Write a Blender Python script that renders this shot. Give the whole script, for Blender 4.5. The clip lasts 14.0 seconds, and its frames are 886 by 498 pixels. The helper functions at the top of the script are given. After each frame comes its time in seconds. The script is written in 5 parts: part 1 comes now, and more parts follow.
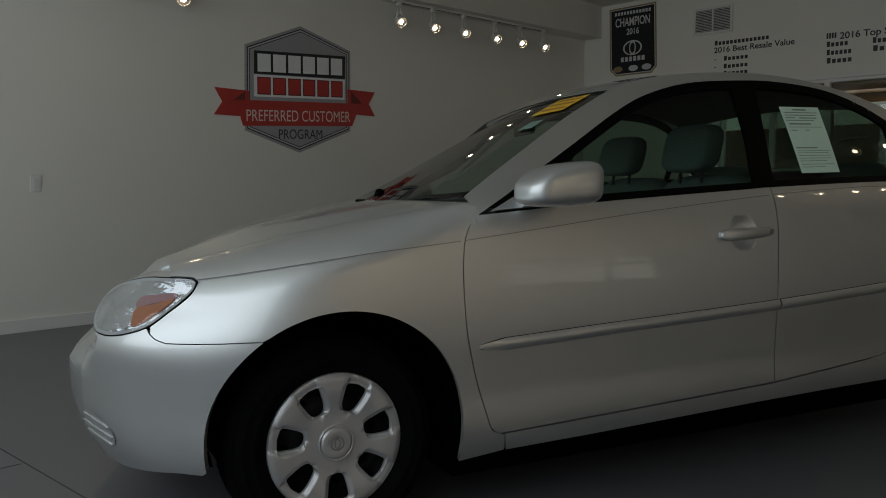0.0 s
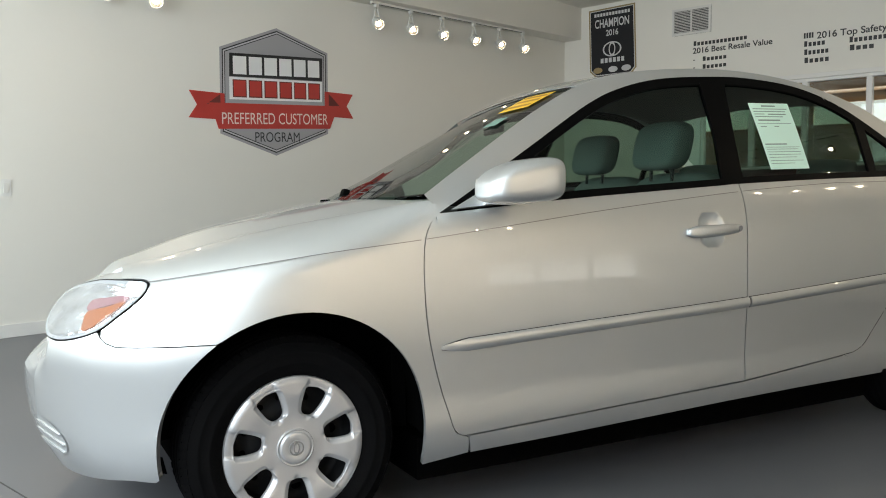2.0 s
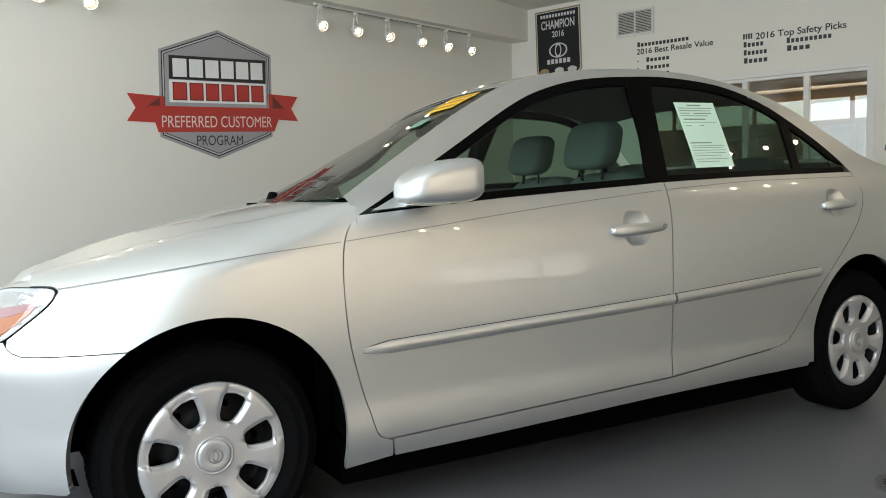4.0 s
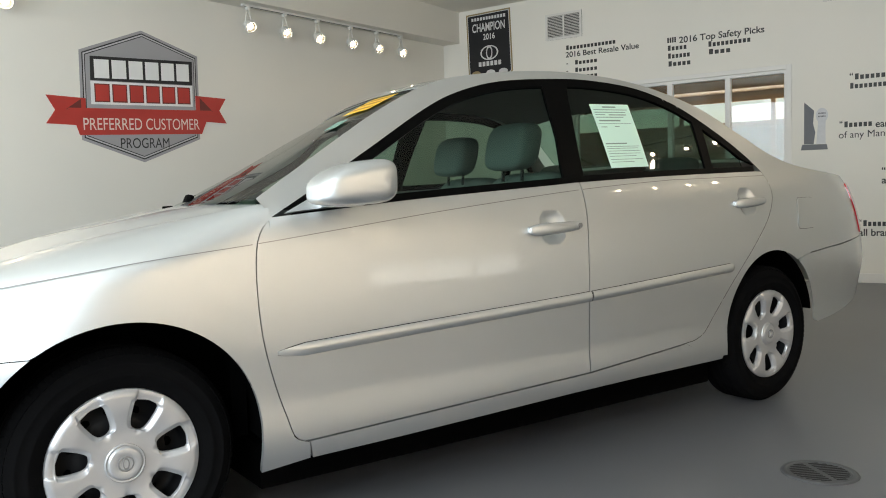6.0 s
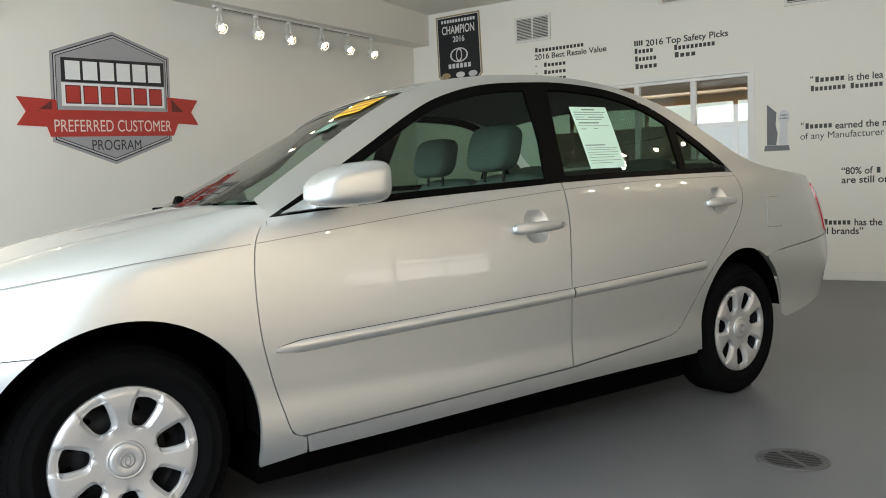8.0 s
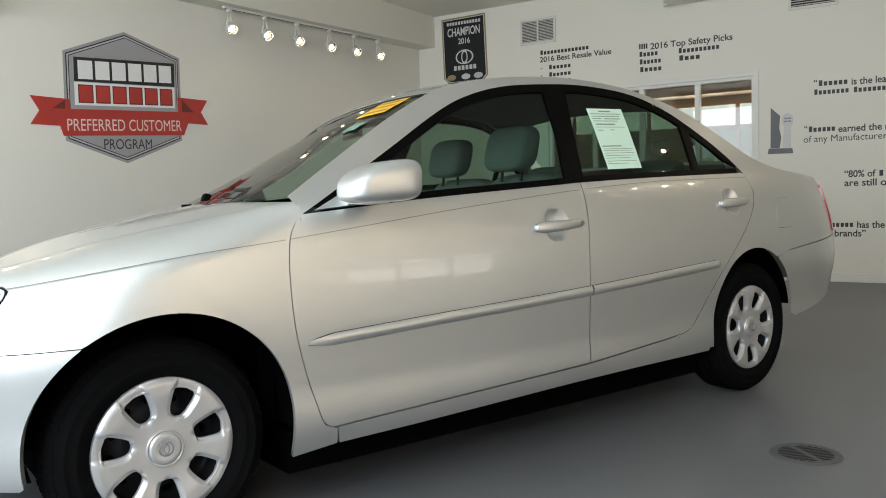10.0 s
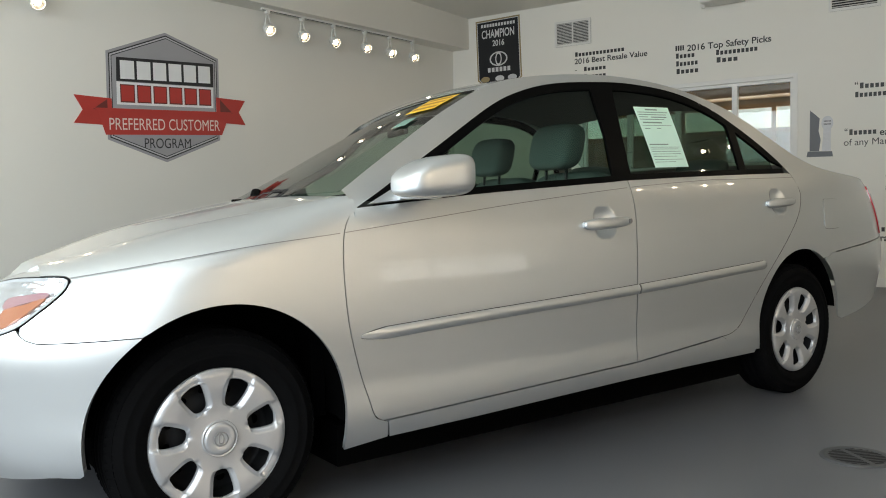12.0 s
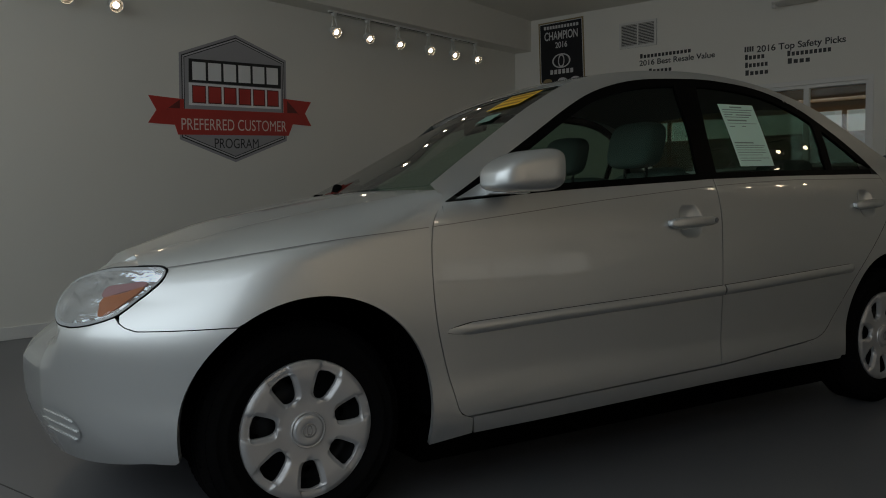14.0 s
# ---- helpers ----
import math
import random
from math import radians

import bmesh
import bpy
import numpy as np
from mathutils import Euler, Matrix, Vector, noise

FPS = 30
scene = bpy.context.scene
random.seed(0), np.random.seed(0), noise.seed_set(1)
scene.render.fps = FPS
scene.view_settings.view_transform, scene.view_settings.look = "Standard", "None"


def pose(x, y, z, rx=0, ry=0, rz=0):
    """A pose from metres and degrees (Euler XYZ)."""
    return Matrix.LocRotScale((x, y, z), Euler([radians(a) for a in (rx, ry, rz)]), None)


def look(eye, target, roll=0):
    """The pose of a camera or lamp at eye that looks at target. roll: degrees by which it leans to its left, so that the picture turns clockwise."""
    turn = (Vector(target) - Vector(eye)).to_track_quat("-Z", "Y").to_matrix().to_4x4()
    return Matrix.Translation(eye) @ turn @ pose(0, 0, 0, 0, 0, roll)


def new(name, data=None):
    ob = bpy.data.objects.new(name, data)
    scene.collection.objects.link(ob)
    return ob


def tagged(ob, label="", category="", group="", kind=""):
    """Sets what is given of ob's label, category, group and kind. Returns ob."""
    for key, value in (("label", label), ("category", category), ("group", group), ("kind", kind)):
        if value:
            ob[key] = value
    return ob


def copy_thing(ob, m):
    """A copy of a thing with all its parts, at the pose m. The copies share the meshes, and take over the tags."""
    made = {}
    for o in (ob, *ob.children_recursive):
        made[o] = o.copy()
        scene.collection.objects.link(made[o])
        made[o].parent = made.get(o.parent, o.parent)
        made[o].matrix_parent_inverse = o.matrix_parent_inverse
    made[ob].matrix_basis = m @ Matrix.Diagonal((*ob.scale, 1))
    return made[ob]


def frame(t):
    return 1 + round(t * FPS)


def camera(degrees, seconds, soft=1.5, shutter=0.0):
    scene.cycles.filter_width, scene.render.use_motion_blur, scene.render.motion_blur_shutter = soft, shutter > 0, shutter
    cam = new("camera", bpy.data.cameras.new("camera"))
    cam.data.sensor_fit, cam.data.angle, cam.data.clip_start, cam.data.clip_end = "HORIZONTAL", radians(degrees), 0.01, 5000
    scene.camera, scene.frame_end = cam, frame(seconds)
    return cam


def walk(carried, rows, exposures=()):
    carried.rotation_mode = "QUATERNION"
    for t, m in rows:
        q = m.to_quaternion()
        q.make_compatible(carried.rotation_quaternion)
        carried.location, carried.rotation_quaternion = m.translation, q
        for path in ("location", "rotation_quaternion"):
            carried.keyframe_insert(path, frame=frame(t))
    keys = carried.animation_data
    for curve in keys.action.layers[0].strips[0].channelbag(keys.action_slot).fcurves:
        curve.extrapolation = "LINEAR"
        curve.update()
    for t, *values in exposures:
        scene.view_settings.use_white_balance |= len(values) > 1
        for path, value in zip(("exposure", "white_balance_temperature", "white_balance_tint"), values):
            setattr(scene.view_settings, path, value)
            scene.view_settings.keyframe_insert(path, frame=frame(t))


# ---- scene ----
cam = camera(56.6, 14.0, 1.0)
ROWS = [
    (0.0, -2.102, -2.866, 0.972, 27.34, -4.09, 0.03),
    (0.5, -2.085, -2.857, 0.966, 27.48, -4.00, -0.08),
    (1.0, -2.060, -2.852, 0.962, 27.47, -3.93, -0.19),
    (1.5, -2.032, -2.855, 0.957, 27.63, -3.82, -0.34),
    (2.0, -2.019, -2.863, 0.956, 28.22, -3.83, -0.44),
    (2.5, -2.004, -2.871, 0.953, 28.96, -3.76, -0.57),
    (3.0, -1.979, -2.879, 0.957, 29.67, -3.79, -0.75),
    (5.5, -1.875, -2.943, 0.944, 34.06, -3.62, -1.50),
    (6.0, -1.874, -2.953, 0.948, 35.29, -3.69, -1.58),
    (6.5, -1.904, -2.960, 0.949, 36.07, -3.71, -1.68),
    (7.0, -1.917, -2.956, 0.947, 36.75, -3.67, -1.75),
    (7.5, -1.944, -2.959, 0.947, 37.45, -3.68, -1.85),
    (8.0, -1.977, -2.965, 0.947, 37.72, -3.67, -1.79),
    (10.5, -2.103, -2.964, 0.935, 37.83, -3.53, -1.42),
    (11.0, -2.114, -2.950, 0.930, 37.44, -3.45, -1.35),
    (11.5, -2.130, -2.939, 0.923, 36.78, -3.38, -1.22),
    (12.0, -2.149, -2.923, 0.916, 36.05, -3.27, -1.08),
    (12.5, -2.168, -2.904, 0.907, 35.41, -3.18, -0.95),
    (13.0, -2.189, -2.887, 0.904, 34.57, -3.13, -0.87),
    (13.5, -2.208, -2.871, 0.897, 33.62, -3.04, -0.74),
    (14.0, -2.225, -2.853, 0.890, 32.45, -2.91, -0.57),
]


def view(x, y, z, yaw, pitch, roll):
    a, b = radians(yaw), radians(pitch)
    ahead = Vector((math.sin(a) * math.cos(b), math.cos(a) * math.cos(b), math.sin(b)))
    return look((x, y, z), Vector((x, y, z)) + ahead, roll)


BASE = 0.30
FADE = ((0.0, -2.3), (0.5, -0.9), (1.0, -0.17), (3.0, -0.2), (5.5, 0.05), (8.0, 0.06), (10.5, -0.10), (12.0, -0.2), (13.0, -0.25), (13.25, -0.72), (13.5, -1.28), (13.75, -1.85), (14.0, -2.4))
walk(cam, [(t, view(*r)) for t, *r in ROWS],
     [(t, BASE + v, 7400, 16) for t, v in FADE])

# ---- light ----
TH = 19.74                       # the room is turned by this against the car
ROOM = pose(0, 0, 0, 0, 0, TH)
world = bpy.data.worlds.new("sky")
scene.world = world
world.use_nodes = True
wn = world.node_tree.nodes
sky = wn.new("ShaderNodeTexSky")
sky.sky_type, sky.sun_disc = "NISHITA", False
sky.sun_elevation, sky.sun_rotation = radians(50), radians(60)
wn["Background"].inputs[1].default_value = 0.08
world.node_tree.links.new(sky.outputs[0], wn["Background"].inputs[0])
sun = new("sun", bpy.data.lights.new("sun", "SUN"))
sun.data.energy, sun.data.angle, sun.data.color = 3.0, radians(0.5), (1.0, 0.96, 0.9)
sun.matrix_basis = look((6, 4, 9), (0, 0, 0))


def window_light(name, m, w, h, watts, color):
    ob = new(name, bpy.data.lights.new(name, "AREA"))
    ob.data.shape, ob.data.size, ob.data.size_y = "RECTANGLE", w, h
    ob.data.energy, ob.data.color = watts, color
    ob.matrix_basis = m
    return ob


# ---- materials ----
def material(name, color, rough=0.5, metal=0.0, var=0.06, scale=8.0, bump=0.0, bscale=60.0, coat=0.0, emit=None, spec=0.5, rvar=0.08, coat_rough=0.04):
    m = bpy.data.materials.new(name)
    m.use_nodes = True
    n, l = m.node_tree.nodes, m.node_tree.links
    p = n["Principled BSDF"]
    p.inputs["Roughness"].default_value, p.inputs["Metallic"].default_value = rough, metal
    p.inputs["Coat Weight"].default_value, p.inputs["Coat Roughness"].default_value = coat, coat_rough
    p.inputs["Specular IOR Level"].default_value = spec
    co = n.new("ShaderNodeTexCoord")
    big = n.new("ShaderNodeTexNoise")
    big.inputs["Scale"].default_value, big.inputs["Detail"].default_value = scale, 6
    l.new(co.outputs["Object"], big.inputs["Vector"])
    ramp = n.new("ShaderNodeMapRange")
    ramp.inputs["To Min"].default_value, ramp.inputs["To Max"].default_value = 1 - var, 1 + var
    l.new(big.outputs["Fac"], ramp.inputs["Value"])
    mul = n.new("ShaderNodeMix")
    mul.data_type, mul.blend_type = "RGBA", "MULTIPLY"
    mul.inputs["Factor"].default_value = 1.0
    mul.inputs["A"].default_value = (*color, 1)
    l.new(ramp.outputs[0], mul.inputs["B"])
    l.new(mul.outputs["Result"], p.inputs["Base Color"])
    if rvar:
        rr = n.new("ShaderNodeMapRange")
        rr.inputs["To Min"].default_value, rr.inputs["To Max"].default_value = max(rough - rvar, 0.02), min(rough + rvar, 1)
        l.new(big.outputs["Fac"], rr.inputs["Value"])
        l.new(rr.outputs[0], p.inputs["Roughness"])
    if bump:
        fine = n.new("ShaderNodeTexNoise")
        fine.inputs["Scale"].default_value, fine.inputs["Detail"].default_value = bscale, 4
        l.new(co.outputs["Object"], fine.inputs["Vector"])
        bm_ = n.new("ShaderNodeBump")
        bm_.inputs["Strength"].default_value, bm_.inputs["Distance"].default_value = bump, 0.004
        l.new(fine.outputs["Fac"], bm_.inputs["Height"])
        l.new(bm_.outputs[0], p.inputs["Normal"])
    if emit:
        p.inputs["Emission Color"].default_value, p.inputs["Emission Strength"].default_value = (*emit[0], 1), emit[1]
    return m


def glass_material(name, tint, f0=0.04):
    m = bpy.data.materials.new(name)
    m.use_nodes = True
    n, l = m.node_tree.nodes, m.node_tree.links
    n.remove(n["Principled BSDF"])
    tr, gl, mx, lw, pw, ma = [n.new(k) for k in ("ShaderNodeBsdfTransparent", "ShaderNodeBsdfGlossy", "ShaderNodeMixShader", "ShaderNodeLayerWeight", "ShaderNodeMath", "ShaderNodeMath")]
    tr.inputs[0].default_value = (*tint, 1)
    gl.inputs["Roughness"].default_value = 0.01
    lw.inputs[0].default_value = 0.5
    pw.operation, pw.inputs[1].default_value = "POWER", 5.0
    ma.operation, ma.inputs[1].default_value, ma.inputs[2].default_value = "MULTIPLY_ADD", 1 - f0, f0
    l.new(lw.outputs["Facing"], pw.inputs[0])
    l.new(pw.outputs[0], ma.inputs[0])
    l.new(ma.outputs[0], mx.inputs[0])
    l.new(tr.outputs[0], mx.inputs[1])
    l.new(gl.outputs[0], mx.inputs[2])
    l.new(mx.outputs[0], n["Material Output"].inputs[0])
    return m


def facet_material(name, color):
    """A pressed reflector: bright metal broken into long uneven flutes."""
    # The strong var puts light and dark streaks of reflection into the base colour.
    m = material(name, color, 0.2, metal=0.8, var=0.5, scale=16, rvar=0.08)
    n, l = m.node_tree.nodes, m.node_tree.links
    co, mp, no, bp_ = [n.new(k) for k in ("ShaderNodeTexCoord", "ShaderNodeMapping", "ShaderNodeTexNoise", "ShaderNodeBump")]
    mp.inputs["Scale"].default_value = (5, 5, 22)
    mp.inputs["Rotation"].default_value = (0, 0.35, 0)
    no.inputs["Scale"].default_value, no.inputs["Detail"].default_value = 1.4, 3
    bp_.inputs["Strength"].default_value, bp_.inputs["Distance"].default_value = 0.55, 0.035
    l.new(co.outputs["Object"], mp.inputs[0])
    l.new(mp.outputs[0], no.inputs["Vector"])
    l.new(no.outputs["Fac"], bp_.inputs["Height"])
    l.new(bp_.outputs[0], n["Principled BSDF"].inputs["Normal"])
    return m


M_WALL = material("painted_wall", (0.80, 0.78, 0.72), 0.62, var=0.025, scale=1.3, bump=0.12, bscale=220)
M_CEIL = material("ceiling_paint", (0.78, 0.755, 0.69), 0.7, var=0.03, scale=1.1, bump=0.1, bscale=200)
M_WALLG = material("cream_painted_wall", (0.66, 0.61, 0.52), 0.6, var=0.05, scale=1.3, bump=0.1, bscale=200)
M_BASE = material("baseboard_paint", (0.78, 0.77, 0.74), 0.45, var=0.04, scale=3)
M_FLOOR = material("epoxy_floor", (0.124, 0.126, 0.136), 0.36, var=0.035, scale=0.9, bump=0.015, bscale=160, rvar=0.03)
M_JOINT = material("floor_joint", (0.06, 0.06, 0.06), 0.8)
M_PAINT = material("silver_paint", (0.645, 0.67, 0.675), 0.45, metal=0.90, var=0.015, scale=3, coat=0.9, rvar=0.02, coat_rough=0.03)
M_BLACK = material("black_trim", (0.0022, 0.0022, 0.0022), 0.38, var=0.15, scale=20, spec=0.04)
M_RUBBER = material("tyre_rubber", (0.0045, 0.0045, 0.0048), 0.85, spec=0.03, var=0.2, scale=25, bump=0.2, bscale=120)
# Near-black: the deep shade in arches and underbody is put into this colour.
M_DARK = material("underbody_shade_black", (0.0015, 0.0015, 0.0015), 0.9, spec=0.02, var=0.2, scale=10)
M_CAP = material("silver_hubcap", (0.52, 0.525, 0.535), 0.42, metal=0.6, var=0.03, scale=14, coat=0.05, rvar=0.05)
M_STEEL = material("dark_steel_rim", (0.012, 0.012, 0.013), 0.5, spec=0.2, metal=0.2, var=0.2, scale=20)
M_MARK = material("grey_emblem", (0.27, 0.27, 0.27), 0.35, metal=0.4)
M_GLASS = glass_material("tinted_car_glass", (0.50, 0.66, 0.585), 0.035)
M_SCREEN = glass_material("windscreen_glass", (0.72, 0.82, 0.75), 0.04)
# Darker copy of the side glass: the dim cabin is put into its tint.
M_GLASSR = glass_material("dimmed_rear_glass", (0.31, 0.39, 0.325), 0.035)
M_PANE = glass_material("clear_glass", (0.93, 0.96, 0.95))
M_LENS = glass_material("lamp_lens", (0.97, 0.98, 0.98), 0.04)
M_FACET = facet_material("fluted_reflector", (0.52, 0.54, 0.57))
M_RIMW = material("lamp_edge_plastic", (0.34, 0.36, 0.38), 0.3, var=0.04)
M_CHROME = material("lamp_reflector", (0.88, 0.89, 0.91), 0.22, metal=0.55, var=0.05, scale=30, bump=0.35, bscale=26)
M_AMBER = material("amber_lens", (0.36, 0.115, 0.045), 0.3, var=0.15, scale=40, coat=0.1, bump=0.3, bscale=60)
M_PINK = material("pink_reflector", (0.29, 0.145, 0.16), 0.35, var=0.12, scale=40, coat=0.1)
M_REDLENS = material("red_lamp_lens", (0.45, 0.012, 0.02), 0.15, var=0.1, scale=20, coat=0.7)
M_CLOTH = material("grey_seat_cloth", (0.095, 0.122, 0.115), 0.9, var=0.12, scale=30, bump=0.4, bscale=300)
M_INNER = material("grey_interior_plastic", (0.10, 0.105, 0.10), 0.6, var=0.08, scale=12, bump=0.2, bscale=200)
M_HEADL = material("headliner_cloth", (0.16, 0.16, 0.15), 0.95, var=0.06, scale=20)
M_SPOTW = material("white_enamel", (0.74, 0.73, 0.69), 0.35, var=0.04, scale=15)
M_SPOTD = material("lamp_baffle", (0.035, 0.034, 0.032), 0.6, metal=0.2)
M_BULB = material("lit_bulb", (1, 0.95, 0.85), 0.4, emit=((1.0, 0.88, 0.66), 130.0))
M_TEXT = material("black_vinyl_letter", (0.03, 0.03, 0.03), 0.5, var=0.1, scale=10)
M_RED = material("red_vinyl", (0.50, 0.045, 0.035), 0.45, var=0.10, scale=5)
M_REDD = material("dark_red_vinyl", (0.16, 0.03, 0.025), 0.5, var=0.1, scale=5)
M_GREY = material("grey_vinyl", (0.36, 0.355, 0.37), 0.45, var=0.05, scale=3)
M_GREYL = material("light_grey_vinyl", (0.55, 0.55, 0.56), 0.45, var=0.05, scale=4)
M_BLK = material("black_vinyl", (0.018, 0.018, 0.02), 0.45, var=0.1, scale=6)
M_WHITE = material("white_vinyl", (0.82, 0.82, 0.82), 0.45, var=0.03, scale=6)
M_PALE = material("pale_pink_letter", (0.80, 0.66, 0.60), 0.5, var=0.04, scale=10)
M_CLOTHB = material("black_banner_cloth", (0.012, 0.012, 0.014), 0.8, var=0.2, scale=6, bump=0.2, bscale=150)
M_GOLD = material("banner_trim_gold", (0.32, 0.24, 0.12), 0.6)
M_SILK = material("banner_white_print", (0.62, 0.62, 0.62), 0.7)
M_VENTW = material("vent_paint", (0.72, 0.71, 0.68), 0.4)
M_VENTD = material("vent_shadow", (0.03, 0.03, 0.03), 0.9)
M_PAPER = material("mint_paper", (0.62, 0.86, 0.74), 0.7, var=0.03, scale=10)
M_INK = material("printed_ink", (0.22, 0.30, 0.26), 0.7)
M_YEL = material("yellow_sticker", (0.86, 0.50, 0.03), 0.5, var=0.06, scale=20)
M_YELD = material("brown_print", (0.45, 0.20, 0.02), 0.6)
M_MINT = material("mint_sticker", (0.17, 0.27, 0.22), 0.9, spec=0.05)
M_IRON = material("drain_iron", (0.082, 0.082, 0.085), 0.5, metal=0.1, var=0.15, scale=20)
M_SLOT = material("drain_slot_shade", (0.008, 0.008, 0.008), 0.9)
M_TIMBER = material("stained_timber", (0.40, 0.24, 0.11), 0.5, var=0.25, scale=6, bump=0.1, bscale=40)
M_OFFW = material("office_wall", (0.66, 0.58, 0.44), 0.7, var=0.05, scale=2)
M_TAN = material("tan_office_wall", (0.36, 0.27, 0.17), 0.8, var=0.08, scale=3)
M_PAVE = material("outdoor_concrete", (0.36, 0.35, 0.33), 0.85, var=0.12, scale=0.6, bump=0.3, bscale=30)
M_ALU = material("dark_aluminium", (0.10, 0.10, 0.10), 0.4, metal=0.6)
M_TROPHY = material("slate_print", (0.13, 0.135, 0.15), 0.5, var=0.15, scale=20)
M_TROPHYG = material("pale_print", (0.62, 0.63, 0.65), 0.5, var=0.12, scale=30)


# ---- mesh helpers ----
def mesh_object(name, bm, mat, smooth=False):
    me = bpy.data.meshes.new(name)
    bm.normal_update()
    bm.to_mesh(me)
    bm.free()
    me.materials.append(mat)
    if smooth:
        for f in me.polygons:
            f.use_smooth = True
    return new(name, me)


def part(name, bm, mat, parent, label="", smooth=False):
    ob = mesh_object(name, bm, mat, smooth)
    ob.parent = parent
    if label:
        ob["label"] = label
    return ob


def thing(name, m, label, category, group="", kind=""):
    ob = new(name)
    ob.empty_display_size = 0.05
    ob.matrix_basis = m
    return tagged(ob, label, category, group, kind)


def box(bm, a, b, bevel=0.0):
    r = bmesh.ops.create_cube(bm, size=1.0)
    c = [(p + q) / 2 for p, q in zip(a, b)]
    d = [abs(q - p) for p, q in zip(a, b)]
    bmesh.ops.transform(bm, matrix=Matrix.Translation(c) @ Matrix.Diagonal((*d, 1)), verts=r["verts"])
    if bevel:
        bmesh.ops.bevel(bm, geom=list({e for v in r["verts"] for e in v.link_edges}), offset=bevel, segments=2, affect="EDGES", profile=0.6)
    return bm


def boxes(*spans, bevel=0.0):
    bm = bmesh.new()
    for a, b in spans:
        box(bm, a, b, bevel)
    return bm


def tube(bm, a, b, r, r2=None, seg=16):
    a, b = Vector(a), Vector(b)
    q = (b - a).to_track_quat("Z", "Y").to_matrix().to_4x4()
    k = bmesh.ops.create_cone(bm, cap_ends=True, segments=seg, radius1=r, radius2=r if r2 is None else r2, depth=(b - a).length)
    bmesh.ops.transform(bm, matrix=Matrix.Translation((a + b) / 2) @ q, verts=k["verts"])
    return bm


def lathe(profile, seg=48, axis="y", closed=False):
    """Turns (radius, offset) pairs about the axis."""
    bm = bmesh.new()
    rings = []
    for r, o in profile:
        ring = []
        for i in range(seg):
            a = 2 * math.pi * i / seg
            c, s = r * math.cos(a), r * math.sin(a)
            ring.append(bm.verts.new((c, o, s) if axis == "y" else (c, s, o)))
        rings.append(ring)
    n = len(rings)
    for k in range(n if closed else n - 1):
        p, q = rings[k], rings[(k + 1) % n]
        for i in range(seg):
            j = (i + 1) % seg
            bm.faces.new((p[i], p[j], q[j], q[i]))
    bmesh.ops.recalc_face_normals(bm, faces=bm.faces)
    return bm


def slab(points, depth, bm=None, z=0.0):
    """A flat polygon (x, y) of some thickness, its face at z + depth."""
    bm = bm or bmesh.new()
    lo = [bm.verts.new((x, y, z)) for x, y in points]
    hi = [bm.verts.new((x, y, z + depth)) for x, y in points]
    bm.faces.new(hi)
    bm.faces.new(lo[::-1])
    n = len(points)
    for i in range(n):
        j = (i + 1) % n
        bm.faces.new((lo[i], lo[j], hi[j], hi[i]))
    bmesh.ops.recalc_face_normals(bm, faces=bm.faces)
    return bm


def spline(points, step=0.012, closed=False):
    """A smooth curve through 2D points."""
    p = [np.array(q, float) for q in points]
    n = len(p)
    out = []
    for i in range(n if closed else n - 1):
        p1, p2 = p[i], p[(i + 1) % n]
        p0 = p[i - 1] if (i > 0 or closed) else 2 * p1 - p2
        p3 = p[(i + 2) % n] if (i + 2 < n or closed) else 2 * p2 - p1
        k = max(2, int(np.linalg.norm(p2 - p1) / step))
        for j in range(k):
            t = j / k
            out.append(tuple(0.5 * (2 * p1 + (p2 - p0) * t + (2 * p0 - 5 * p1 + 4 * p2 - p3) * t * t + (3 * p1 - p0 - 3 * p2 + p3) * t ** 3)))
    if not closed:
        out.append(tuple(p[-1]))
    return out


def curve(xs, ys):
    """A smooth function through a table."""
    xs, ys = np.array(xs, float), np.array(ys, float)
    d = np.diff(ys) / np.diff(xs)
    m = np.concatenate([[d[0]], (d[1:] + d[:-1]) / 2, [d[-1]]])
    m[1:-1] = np.where(d[1:] * d[:-1] <= 0, 0, m[1:-1])

    def f(x):
        x = min(max(x, xs[0]), xs[-1])
        i = min(int(np.searchsorted(xs, x, "right")) - 1, len(xs) - 2)
        h = xs[i + 1] - xs[i]
        t = (x - xs[i]) / h
        return float((2 * t ** 3 - 3 * t ** 2 + 1) * ys[i] + (t ** 3 - 2 * t ** 2 + t) * h * m[i] + (3 * t ** 2 - 2 * t ** 3) * ys[i + 1] + (t ** 3 - t ** 2) * h * m[i + 1])
    return f


def shrink(poly, d):
    """The polygon moved inwards by d."""
    p = np.array(poly)
    area = 0.5 * np.sum(p[:, 0] * np.roll(p[:, 1], -1) - np.roll(p[:, 0], -1) * p[:, 1])
    e = np.roll(p, -1, 0) - p
    e /= np.linalg.norm(e, axis=1, keepdims=True) + 1e-12
    nrm = np.stack([-e[:, 1], e[:, 0]], 1) * (1 if area > 0 else -1)
    v = nrm + np.roll(nrm, 1, 0)
    v /= np.maximum((v * v).sum(1, keepdims=True) / 2, 0.35)
    return [tuple(q) for q in p + v * d]


